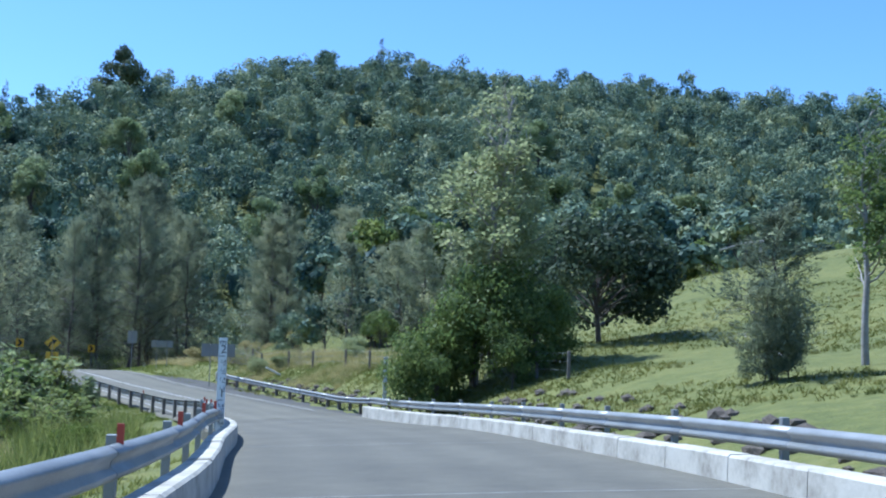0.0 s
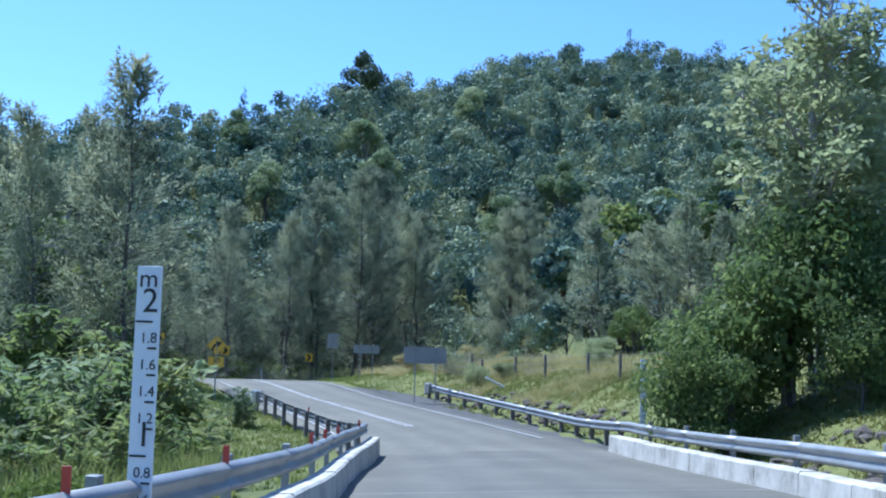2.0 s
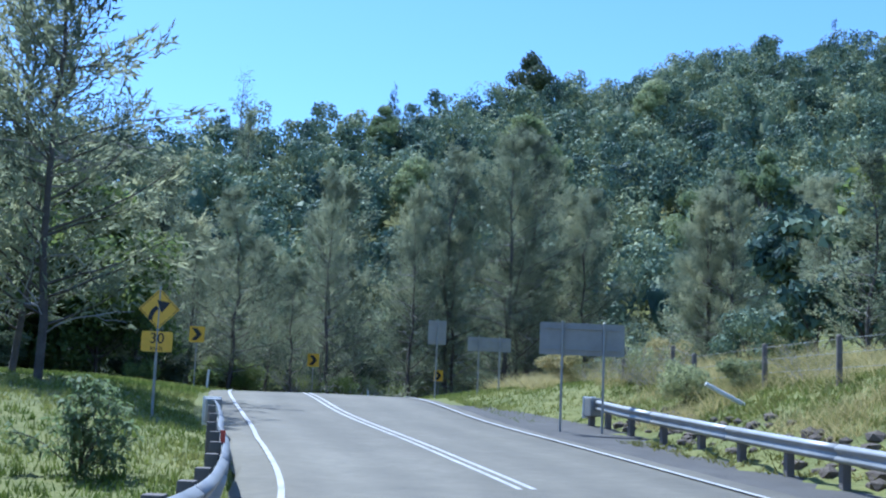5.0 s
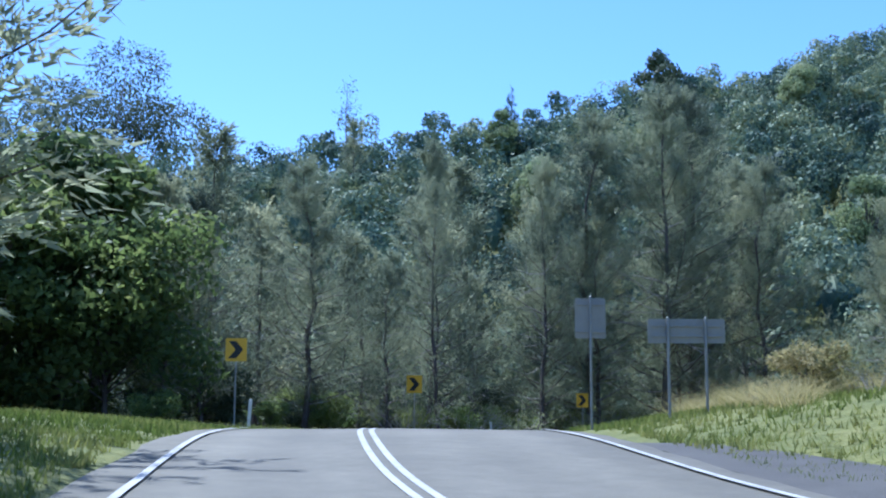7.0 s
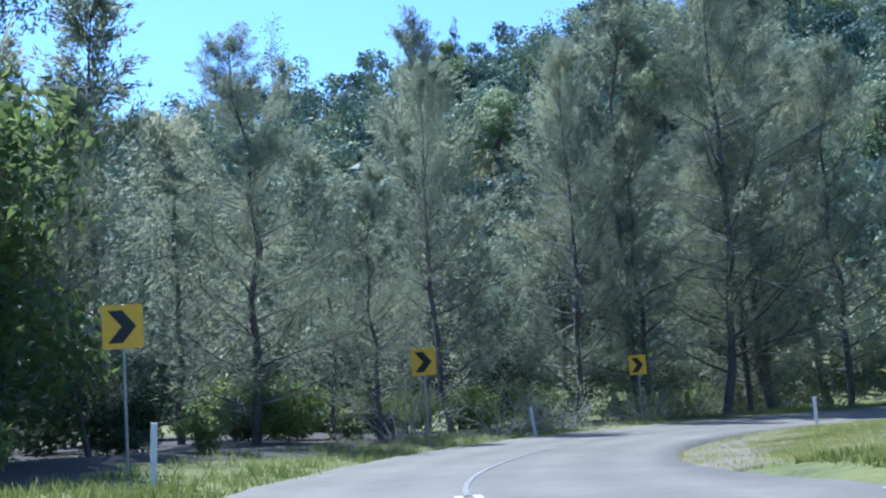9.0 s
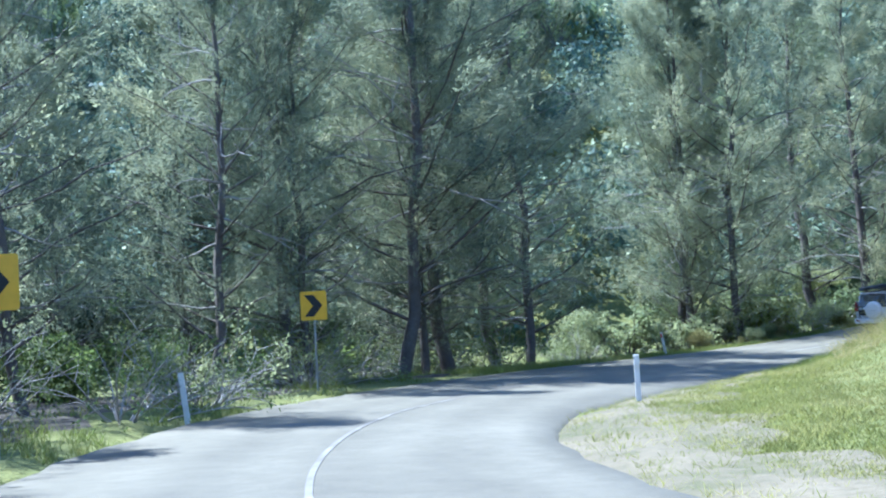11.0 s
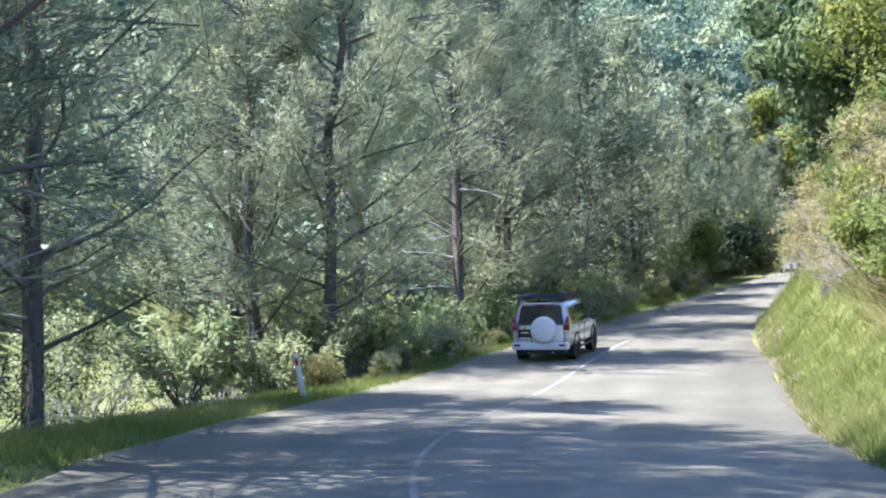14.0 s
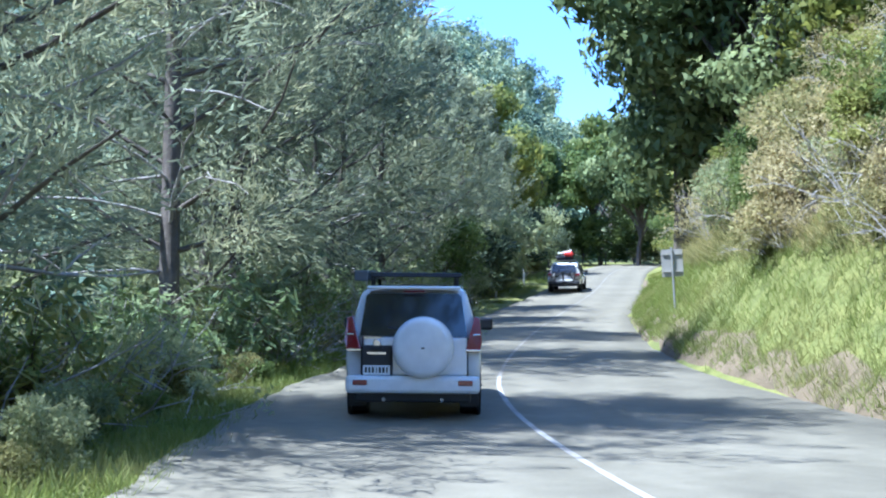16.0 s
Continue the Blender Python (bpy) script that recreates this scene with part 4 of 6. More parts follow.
tree("leafy", 3.4, 53.8, 7.4, 2, PLUME, 0.5, 0.7, "rounded leafy tree rising out of the thicket")
for x, y, h, v in [(10.5, 34.3, 1.9, 0), (11.3, 34.8, 1.7, 1)]:
    tree("thicket", x, y, h, v, SHE_OAK, x, 1.0, "low she-oak regrowth beside the bridge rail", "she-oak regrowth")
tree("dome", 9.6, 60.5, 7.4, 0, GUM, 1.0, 1.12)
tree("thicket", 10.9, 34.5, 3.4, 2, SHE_OAK, 0.4, 0.62, "bushy young she-oak beside the bridge rail", "she-oak regrowth")
tree("she_oak", 10.9, 34.5, 5.2, 1, SHE_OAK, 0.4, 1.7, "young she-oak beside the bridge rail")
tree("bare", 14.3, 36.5, 8.0, 3, BRIGHT, 0.3, 1.5, "half-bare tree with twisted pale branches")
for x, y, h, v in [(-30, 77, 17.5, 0), (-33, 79, 15, 1), (-33, 72, 14, 1), (-38, 76, 15, 2)]:
    tree("she_oak", x, y, h, v, None, x, 1.0, group="she-oaks by the bridge approach")
for x, y, h, v in [(-46.5, 99, 12, 1), (-49, 95, 12, 2), (-52, 103, 13, 0), (-50, 88, 12, 1)]:
    tree("leafy", x, y, h, v, BRIGHT, x, 1.1, "vine-draped green tree behind the grass verge")
for x, y, h, v in [(-43.5, 98, 8.5, 1), (-46.5, 94.5, 9, 2), (-49, 91, 9, 3), (-47, 101.5, 10, 1), (-51, 96, 10, 3)]:
    tree("thicket", x, y, h, v, BRIGHT, x, 1.1, "tall vine-draped thicket behind the grass verge", "thickets behind the verge")
for x, y, h, v in [(-53, 216, 15, 0), (-28, 204, 14, 1), (-21, 219, 14, 2), (-62, 236, 14, 3), (-40, 180, 13, 1), (10, 240, 14, 2), (-70, 205, 13, 0), (-8, 196, 13, 3), (25, 262, 15, 1), (-85, 228, 13, 2), (-45, 262, 15, 0), (5, 215, 13, 3)]:
    tree("leafy", x, y, h, v, LIME, x, 0.9, "light yellow-green tree standing out of the hillside forest", "light trees on the hillside")
tree("leafy", -83, 308, 29.0, 2, GUM, 0.4, 0.85, "tall spreading gum tree standing out on the ridge")
tree("bare", -105.5, 213.5, 20.0, 4, GUM, 0.2, 0.9, "dead grey tree on the ridge")
tree("bare", -87.5, 236.5, 15.0, 2, GUM, 0.2, 0.6, "slim half-dead tree on the ridge")
tree("she_oak", -96, 200, 17.0, 2, SHE_OAK, 0.2, 0.7, "slim dark she-oak on the ridge")
tree("bare", -15.0, 334.0, 17.0, 1, GUM, 0.2, 0.6, "slim half-dead tree on the ridge")
tree("gum", -49, 103, 17.5, 0, None, 1.0)
tree("gum", -53, 99, 17.0, 1, None, 2.0)
for x, y, h, v in [(-16.4, 51.8, 3.0, 0), (-20.2, 58.2, 3.6, 1), (-15.2, 47.0, 2.3, 3), (-19.0, 51.5, 3.4, 2), (-23.0, 57.5, 4.0, 1), (-25.5, 62.5, 3.8, 0), (-12.8, 41.5, 1.9, 3), (-20.5, 48.0, 3.0, 2)]:
    tree("broad", x, y, h, v, BRIGHT if v != 1 else LIME, x, 1.0, "bushy shrub with long drooping bright leaves beside the creek", "creekside shrubs")
tree("broad", -18.0, 63.8, 1.4, 0, LIME, 0.4, 0.75, "young leafy sapling in the verge grass", "creekside shrubs")
for x, y, h, v in [(-10, 36, 1.4, 1), (-9.2, 31, 1.1, 0), (-11.5, 47, 1.0, 2), (-8.0, 22, 0.9, 3)]:
    tree("shrub", x, y, h, v, GRASS, x, 1.0, "low weedy green shrub beside the creek", "creekside shrubs")
tree("dome", -12.4, 114.0, 5.2, 0, RAIN, 2.0, 0.85, "rounded dark green bush at the foot of the hill")
for k in range(16):
    px, py = rng.uniform(-9, 4), rng.uniform(96, 118)
    if k % 3 == 1:
        tree("grove", px, py, rng.uniform(5, 7), k % 5, RAIN if k % 4 else BRIGHT, k, 0.9, "small tree at the foot of the wooded hill", "trees at the hill foot")
    else:
        tree("she_oak", px, py, rng.uniform(7, 10), k % 5, None, k, 1.2, "young she-oak at the foot of the wooded hill", "trees at the hill foot")
tree("dome", -2.9, 88.6, 3.2, 1, BRIGHT, 0.7, 0.9, "rounded leafy bush on the pasture bank")
# wood on the rise behind the cut bank
for x in np.arange(-12, 72, 6.2):
    for y in np.arange(104, 190, 6.2):
        px, py = x + rng.uniform(-2, 2), y + rng.uniform(-2, 2)
        ss, ll, _ = along([(px, py)])
        if (14.5 if ss[0] > 126 else 21) < ll[0] < 75 and ss[0] > 112 and not (px < -9 and py < 125):
            tree("grove", px, py, rng.uniform(7, 11), int(rng.integers(5)), RAIN if rng.random() < 0.75 else BRIGHT, rng.uniform(0, 6), rng.uniform(0.9, 1.2), group="wood behind the bank")
# trees and thickets on the cut bank to the right and round the far end of the road
for s, l, h, v, kind, leaf in [
    (171, 21.5, 9, 0, "leafy", DEEP), (176, 20.0, 11, 1, "leafy", BRIGHT), (181, 16.0, 12, 2, "leafy", DEEP), (185, 17.0, 12, 3, "leafy", YELLOW),
    (190, 12.5, 12, 0, "leafy", DEEP), (195, 11.0, 14, 1, "leafy", DEEP), (199, 10.5, 12, 2, "leafy", BRIGHT), (204, 11, 13, 3, "leafy", DEEP),
    (210, 10.5, 12, 0, "leafy", YELLOW), (216, 12, 12, 1, "leafy", DEEP), (223, 12, 12, 2, "leafy", BRIGHT), (231, 12, 13, 3, "leafy", DEEP),
    (166, 21, 8, 3, "leafy", DEEP), (160, 23, 8, 1, "leafy", BRIGHT), (240, 12, 12, 0, "leafy", DEEP), (248, 8, 12, 3, "leafy", BRIGHT),
    (256, 2, 13, 1, "leafy", DEEP), (258, -6, 12, 2, "leafy", BRIGHT), (262, 8, 12, 0, "leafy", DEEP), (188, 22, 13, 1, "leafy", DEEP), (200, 22, 13, 2, "leafy", DEEP), (214, 20, 13, 3, "leafy", DEEP),
]:
    p = road_at(s, l)
    tree(kind, p[0], p[1], h, v, leaf, s, 1.0, "tree with yellowing leaves on the roadside bank" if leaf is YELLOW else "broad-leaved tree on the roadside bank", "trees on the bank")
for s in np.arange(170, 250, 3.3):
    p = road_at(s + rng.normal(), -3.6 - rng.random() * 2.6)
    tree("shrub", p[0], p[1], rng.uniform(0.9, 2.5), int(rng.integers(4)), [TANGLE, PLUME, PLUME, BRIGHT][int(rng.integers(4))], rng.uniform(0, 6), 1.0, "tangled green undergrowth shrub below the she-oaks", "undergrowth")
for s in np.arange(159, 200, 1.7):
    p = road_at(s + rng.normal() * 0.5, left_edge(s) - 0.9 - rng.random() * 1.3)
    tree("shrub", p[0], p[1], rng.uniform(0.45, 1.15), int(rng.integers(4)), [BRIGHT, PLUME, TANGLE][int(rng.integers(3))], rng.uniform(0, 6), 0.9, "low leafy shrub at the edge of the asphalt", "undergrowth")
for s in np.arange(162, 232, 4.6):
    p = road_at(s + rng.normal(), -8.5 - rng.random() * 7.0)
    tree("thicket", p[0], p[1], rng.uniform(3.0, 6.0), int(rng.integers(4)), PLUME, rng.uniform(0, 6), 1.15, "pale feathery sapling among the she-oaks", "undergrowth")
for s in np.arange(104, 146, 3.4):
    p = road_at(s + rng.normal(), -11.0 - rng.random() * 9.0)
    tree("shrub", p[0], p[1], rng.uniform(1.5, 3.0), int(rng.integers(4)), BRIGHT if rng.random() < 0.5 else GUM, rng.uniform(0, 6), 1.5, "tangled green undergrowth shrub below the she-oaks", "undergrowth")
for s in np.arange(106, 139, 3.0):
    p = road_at(s + rng.normal(), -6.4 - rng.random() * 4.0)
    tree("shrub", p[0], p[1], rng.uniform(0.9, 2.2), int(rng.integers(4)), GUM if rng.random() < 0.5 else BRIGHT, rng.uniform(0, 6), 1.1, "tangled green undergrowth shrub below the she-oaks", "undergrowth")
bank_items = []
for s in np.arange(150, 232, 0.85):
    p = road_at(s, float(right_edge(s)) + 2.3 + 0.9 * (s > 178) + rng.random() ** 1.3 * 6.0)
    bank_items.append(("thicket" if rng.random() < 0.12 else "shrub", int(rng.integers(4)), [TANGLE, TANGLE, WEED, WEED, BRIGHT][int(rng.integers(5))], p[0], p[1], rng.uniform(0.9, 2.3), rng.uniform(0, 6), 1.15))

for s in np.arange(122, 205, 1.9):
    p = road_at(s + rng.normal() * 0.6, float(left_edge(s)) - 1.4 - rng.random() * 3.2)
    if 138 < s < 162:
        p = road_at(s, -7.5 - rng.random() * 3.0)
    tree("brush", p[0], p[1], rng.uniform(1.2, 2.8), int(rng.integers(4)), PLUME if rng.random() < 0.6 else BRIGHT, rng.uniform(0, 6), 1.0, "tangle of bare pale twigs below the she-oaks", "undergrowth")
for s in np.arange(72, 93, 1.6):
    p = road_at(s, 10.4 + rng.random() * 5.0)
    tree("shrub" if rng.random() < 0.6 else "brush", p[0], p[1], rng.uniform(0.8, 1.7), int(rng.integers(4)), TANGLE if rng.random() < 0.7 else PLUME, rng.uniform(0, 6), 1.1, "straw-coloured weedy shrub on the verge bank", "weeds on the verge bank")

rl = np.random.default_rng(77)
for s in np.arange(157, 192, 2.3):
    p = road_at(s, -4.2 - rl.random() * 3.6)
    tree("broad", p[0], p[1], rl.uniform(1.5, 3.2), int(rl.integers(4)), [LIME, PLUME, WEED][int(rl.integers(3))], s, 0.85, "pale broad-leaved plant with drooping leaves under the she-oaks", "undergrowth")
far_items = []
for s in np.arange(206, 262, 2.8):
    p = road_at(s, -4.4 - rl.random() * 4.5)
    far_items.append(("thicket" if rl.random() < 0.6 else "shrub", int(rl.integers(4)), [GUM, PLUME, BRIGHT][int(rl.integers(3))], p[0], p[1], rl.uniform(2.2, 5.5), s, 1.2))
for s in np.arange(222, 262, 3.2):
    p = road_at(s, float(right_edge(s)) + 2.2 + rl.random() * 4.0)
    far_items.append(("thicket", int(rl.integers(4)), [PLUME, BRIGHT, WEED][int(rl.integers(3))], p[0], p[1], rl.uniform(2.5, 5.5), s, 1.2))
for l in np.arange(-9, 16, 2.6):
    p = road_at(261.0 + rl.random() * 1.5, l)
    far_items.append(("thicket", int(rl.integers(4)), [PLUME, BRIGHT][int(rl.integers(2))], p[0], p[1], rl.uniform(4.0, 6.5), l, 1.2))
scrub("roadside_scrub", far_items, "dense leafy growth beside the climbing road")

# needle litter under the she-oaks
LITTER = surface("needle_litter", [(0.25, (0.03, 0.024, 0.016)), (0.5, (0.06, 0.048, 0.032)), (0.8, (0.1, 0.082, 0.055))], 0.8, 14, 0.95, bump=0.6, depth=0.04)
_ss, _ll = np.meshgrid(np.arange(104, 250, 1.2), np.linspace(0, 1, 26), indexing="ij")
_lo = -4.2 - 0.7 * np.sin(_ss * 0.7) - 0.4 * np.sin(_ss * 1.9) - 2.5 * (1 - smooth(104, 116, _ss))
_pp = road_at(_ss.ravel(), (_lo - _ll * (26 - 18 * smooth(128, 146, _ss))).ravel())
_pp[:, 2] = lands(_pp[:, 0], _pp[:, 1]) + np.where(_ll.ravel() > 0.01, 0.05, -0.05)
_ix = np.arange(_ss.size).reshape(_ss.shape)
litter = part("needle_litter", mesh_of("needle_litter", _pp, np.stack([_ix[:-1, :-1], _ix[:-1, 1:], _ix[1:, 1:], _ix[1:, :-1]], -1).reshape(-1, 4), LITTER, True), None)
tagged(litter, "dark brown fallen needle litter under the trees", "leaf litter", kind="structure")
for x, y in [(98, 206), (104, 222), (110, 208), (118, 226), (126, 212), (90, 222), (112, 216), (104, 200), (120, 203), (96, 215)]:
    tree("grove", x, y, 12.0, x % 5, RAIN, x, 1.1, group="wood behind the bank")

rb = np.random.default_rng(91)
for s in np.arange(158, 206, 0.8):
    p = road_at(s, float(right_edge(s)) + 1.8 + 0.6 * (s > 178) + rb.random() * 2.4)
    bank_items.append(("shrub", int(rb.integers(4)), [TANGLE, WEED, PLUME, TANGLE, BRIGHT][int(rb.integers(5))], p[0], p[1], rb.uniform(1.1, 2.5), s, rb.uniform(0.7, 1.0)))
for s in np.arange(156, 200, 0.9):
    p = road_at(s, float(right_edge(s)) + 1.9 + 0.7 * (s > 178) + rb.random() * 3.6)
    bank_items.append(("brush", int(rb.integers(4)), TANGLE, p[0], p[1], rb.uniform(1.0, 2.2), s, 1.0))
scrub("bank_scrub", bank_items, "tangled olive and straw weeds and shrubs on the cut bank")
for s in np.arange(104, 138, 2.6):
    p = road_at(s, -25.0 - rb.random() * 4.0)
    tree("thicket", p[0], p[1], rb.uniform(3.5, 6.5), int(rb.integers(4)), GUM if rb.random() < 0.6 else BRIGHT, s, 1.3, "dark leafy thicket behind the she-oaks", "undergrowth")

# vine-hung thickets between the bank and the tall trees
for k, ts in enumerate(np.arange(176, 236, 4.2)):
    p = road_at(ts, float(right_edge(ts)) + 4.5 + rng.random() * 4.0)
    tree("thicket", p[0], p[1], rng.uniform(5.0, 9.0), k % 4, [DEEP, BRIGHT, YELLOW][k % 3], rng.uniform(0, 6), 1.0, "vine-hung thicket below the roadside trees", "shrubs on the bank")

for x, y, h, v, leaf in [(19.6, 163.0, 13.0, 0, DEEP), (16.6, 160.6, 12.0, 1, DEEP), (22.6, 164.6, 12.5, 2, DEEP), (12.6, 157.0, 10.0, 3, DEEP), (27.0, 166.0, 12.0, 1, YELLOW)]:
    tree("thicket", x, y, h, v, leaf, x, 0.95, "tall vine-hung leafy growth round the roadside trees", "shrubs on the bank")
for s, l, h, v in [(136, -15, 4.5, 0), (139, -18, 5.0, 1), (142, -16, 4.6, 2), (145, -14, 4.0, 3), (133, -18, 5.0, 2), (148, -14, 4.5, 1), (152, -15, 4.5, 0)]:
    p = road_at(s, l)
    tree("thicket", p[0], p[1], h, v, GUM, s, 1.3, "dark leafy thicket behind the she-oaks", "undergrowth")

# tall trees that close the view where the road climbs away
for x, y, h, v, leaf in [(18.4, 164.2, 18, 0, DEEP), (14.0, 158.5, 16, 1, DEEP), (24.5, 165.0, 17, 2, DEEP), (33.0, 169.0, 16, 3, BRIGHT), (43.0, 175.0, 16, 0, DEEP), (56.0, 182.0, 16, 1, DEEP),
                         (30.5, 167.5, 14, 3, YELLOW), (42.5, 193.5, 15, 1, YELLOW), (70.0, 200.5, 15, 2, BRIGHT), (80.0, 196.0, 16, 3, DEEP), (84.0, 208.0, 16, 0, DEEP), (64.0, 206.0, 15, 1, DEEP), (93.0, 204.0, 17, 2, DEEP)]:
    tree("leafy", x, y, h, v, leaf, x, 1.05 if x < 20 else 0.85, "tree with yellowing leaves beside the climbing road" if leaf is YELLOW else "tall broad-leaved tree beside the climbing road", "tall roadside trees")

# ---------- grass ----------
def grass(name, places, height, material, label, seed, blades=5, width=0.02, flop=0.35):
    """Tufts of blades at places in plan, one object."""
    r = np.random.default_rng(seed)
    xy = np.repeat(places, blades, 0) + r.normal(size=(len(places) * blades, 2)) * 0.07
    z = lands(xy[:, 0], xy[:, 1]) - 0.02
    n = len(xy)
    hh = height * r.uniform(0.45, 1.25, (n, 1))
    lean = r.normal(size=(n, 2)) * flop
    base = np.concatenate([xy, z[:, None]], 1)
    a = r.uniform(0, 2 * np.pi, n)
    side = np.stack([np.cos(a), np.sin(a), 0 * a], 1) * width * r.uniform(0.7, 1.4, (n, 1))
    mid = base + np.concatenate([lean * hh * 0.35, hh * 0.6], 1)
    tip = base + np.concatenate([lean * hh, hh], 1)
    if height < 5:
        v = np.stack([base - side, base + side, tip], 1).reshape(-1, 3)
        f = np.arange(3 * n).reshape(-1, 3)
    else:
        v = np.stack([base - side, base + side, mid + side * 0.8, tip, mid - side * 0.8], 1).reshape(-1, 3)
        f = np.arange(5 * n).reshape(-1, 5)
    ob = part(name, mesh_of(name, v, f, material), None)
    return tagged(ob, label, "grass", kind="stuff")


def scatter(seed, n, s0, s1, l0, l1, clump=0.0):
    """Places beside the road, some of them thinned out in patches."""
    r = np.random.default_rng(seed)
    s, l = r.uniform(s0, s1, n), l0 + (l1 - l0) * r.random(n) ** 1.3
    p = road_at(s, l)[:, :2]
    if clump:
        k = np.array([noise.noise((x * clump, y * clump, seed * 1.7)) for x, y in p])
        p = p[k > -0.1]
    return p


def beside(seed, n, s0, s1, d0, d1):
    """Places from d0 to d1 outside the asphalt's right edge."""
    r = np.random.default_rng(seed)
    q = r.uniform(s0, s1, n)
    return road_at(q, right_edge(q) + d0 + (d1 - d0) * r.random(n) ** 1.4)[:, :2]


grass("bank_foot_grass", np.concatenate([beside(41, 8500, 140, 215, 0.15, 2.6)]), 0.24, FRESH, "rank green grass tufts along the foot of the bank", 41, 9, 0.009, 0.6)
grass("bank_weeds", beside(61, 4200, 152, 208, 1.9, 6.8), 0.42, TANGLE, "straw and olive weeds hanging on the cut bank", 61, 8, 0.016, 0.9)
grass("dead_stalks", np.concatenate([beside(42, 7400, 142, 215, 2.0, 9.0)]), 0.45, DRY_GRASS, "tangled tan dead stalks hanging on the cut bank", 42, 9, 0.006, 1.2)
grass("verge_grass", np.concatenate([scatter(1, 9000, 58, 105, -2.7, -16), scatter(2, 5000, -5, 58, -3.4, -22, 0.3), scatter(3, 3600, 80, 105, 6.2, 16), scatter(37, 3600, 58, 80, 9.6, 16), scatter(16, 1500, 205, 235, 4.6, 9.0)]),
      0.17, GRASS, "fresh green verge grass in uneven tufts", 11)
grass("lawn_grass", np.concatenate([scatter(4, 20000, 96, 150, 6.8, 22), scatter(44, 6000, 102, 147, 6.3, 9.6), beside(46, 5000, 104, 144, 2.0, 6.0)]), 0.085, LAWN, "short bright grass inside the bend", 18, 4, 0.014, 0.7)
grass("shoulder_tufts", np.concatenate([beside(45, 1500, 104, 143, 0.1, 3.6), beside(47, 1800, 104, 143, 1.6, 4.2)]), 0.13, WEED, "scattered straw-green tufts on the sandy shoulder", 48, 8, 0.008, 0.9)
grass("left_verge_grass", np.concatenate([scatter(6, 7500, 100, 240, -2.0, -6.0, 0.4), scatter(36, 7000, 143, 200, -2.3, -5.5)]), 0.26, FRESH, "rank green grass under the roadside trees", 12, 6, 0.012, 0.5)
grass("dry_grass", np.concatenate([scatter(7, 5500, 66, 100, 9.0, 18, 0.35), scatter(8, 5000, 146, 200, 10.6, 20), scatter(9, 1500, 20, 60, -7, -16, 0.3)]), 0.55, DRY_GRASS, "tall straw-coloured dry grass on the bank", 13, 8, 0.008, 0.95)
grass("bank_grass", np.concatenate([scatter(10, 3000, 138, 205, 9.6, 18, 0.3)]), 0.4, TANGLE, "long straw-green grass hanging on the cut bank", 14, 10, 0.007, 1.0)
grass("pasture_grass", np.concatenate([scatter(15, 26000, -5, 75, 7.0, 50, 0.15)]), 0.16, PASTURE, "short grazed pasture tussocks on the slope", 15, 5, 0.03, 0.7)

grass("reeds", np.concatenate([scatter(31, 160, 22, 31, -5.0, -8), scatter(32, 420, 39, 47, -5.2, -9)]), 1.25, WEED, "tall green reed clump beside the creek", 33, 7, 0.02, 0.35)

# ---------- signs and posts ----------
def pole(parent, x, y, z0, z1, r=0.03, name="post", material=None):
    ob = part(name, lathe([(r, z0), (r, z1), (r * 0.6, z1 + 0.01)], 10), material or STEEL, parent)
    ob.location = (x, y, 0)
    return ob


def flat(outline, thick=0.004):
    """A flat plate in the xz plane from an outline, its face to -y."""
    bm = bmesh.new()
    f = bm.faces.new([bm.verts.new((x, 0, z)) for x, z in outline])
    r = bmesh.ops.extrude_face_region(bm, geom=[f])
    bmesh.ops.translate(bm, vec=(0, thick, 0), verts=[v for v in r["geom"] if isinstance(v, bmesh.types.BMVert)])
    return bm


def round_rect(w, h, r, cx=0.0, cz=0.0, n=4):
    pts = []
    for sx, sz, a0 in ((1, 1, 0), (-1, 1, 90), (-1, -1, 180), (1, -1, 270)):
        for k in range(n + 1):
            a = radians(a0 + 90 * k / n)
            pts.append((cx + sx * (w / 2 - r) + r * math.cos(a), cz + sz * (h / 2 - r) + r * math.sin(a)))
    return pts


def lettering(text, size, material, parent, at, name="lettering"):
    cu = bpy.data.curves.new("lettering", "FONT")
    cu.body, cu.size, cu.align_x, cu.align_y, cu.extrude = text, size, "CENTER", "CENTER", 0.001
    tmp = bpy.data.objects.new("lettering", cu)
    me = bpy.data.meshes.new_from_object(tmp)
    bpy.data.objects.remove(tmp)
    ob = part(name, me, material, parent)
    me.materials.clear()
    me.materials.append(material)
    ob.matrix_basis = Matrix.Translation(at) @ Matrix.Rotation(radians(90), 4, "X")
    return ob


def set_at(thing, x, y, yaw, z=None, lean=0.0):
    thing.matrix_basis = Matrix.Translation((x, y, land(x, y) if z is None else z)) @ Matrix.Rotation(radians(yaw), 4, "Z") @ Matrix.Rotation(radians(lean), 4, "Y")
    return thing


def chevron_sign(x, y, yaw, top, pale=False):
    g = land(x, y)
    t = tagged(new("chevron_sign"), "yellow square chevron board with black arrow on steel post", "road sign", "chevron boards round the bend")
    h = top - g
    pole(t, 0, 0.03, -0.3, h)
    part("panel", flat(round_rect(0.75, 0.8, 0.05, 0, h - 0.4)), SIGN_YELLOW, t)
    a = part("arrow", flat([(-0.27, h - 0.1), (0.0, h - 0.1), (0.25, h - 0.4), (0.0, h - 0.7), (-0.27, h - 0.7), (-0.02, h - 0.4)], 0.003), SIGN_BLACK, t)
    a.location = (0, -0.005, 0)
    return set_at(t, x, y, yaw)


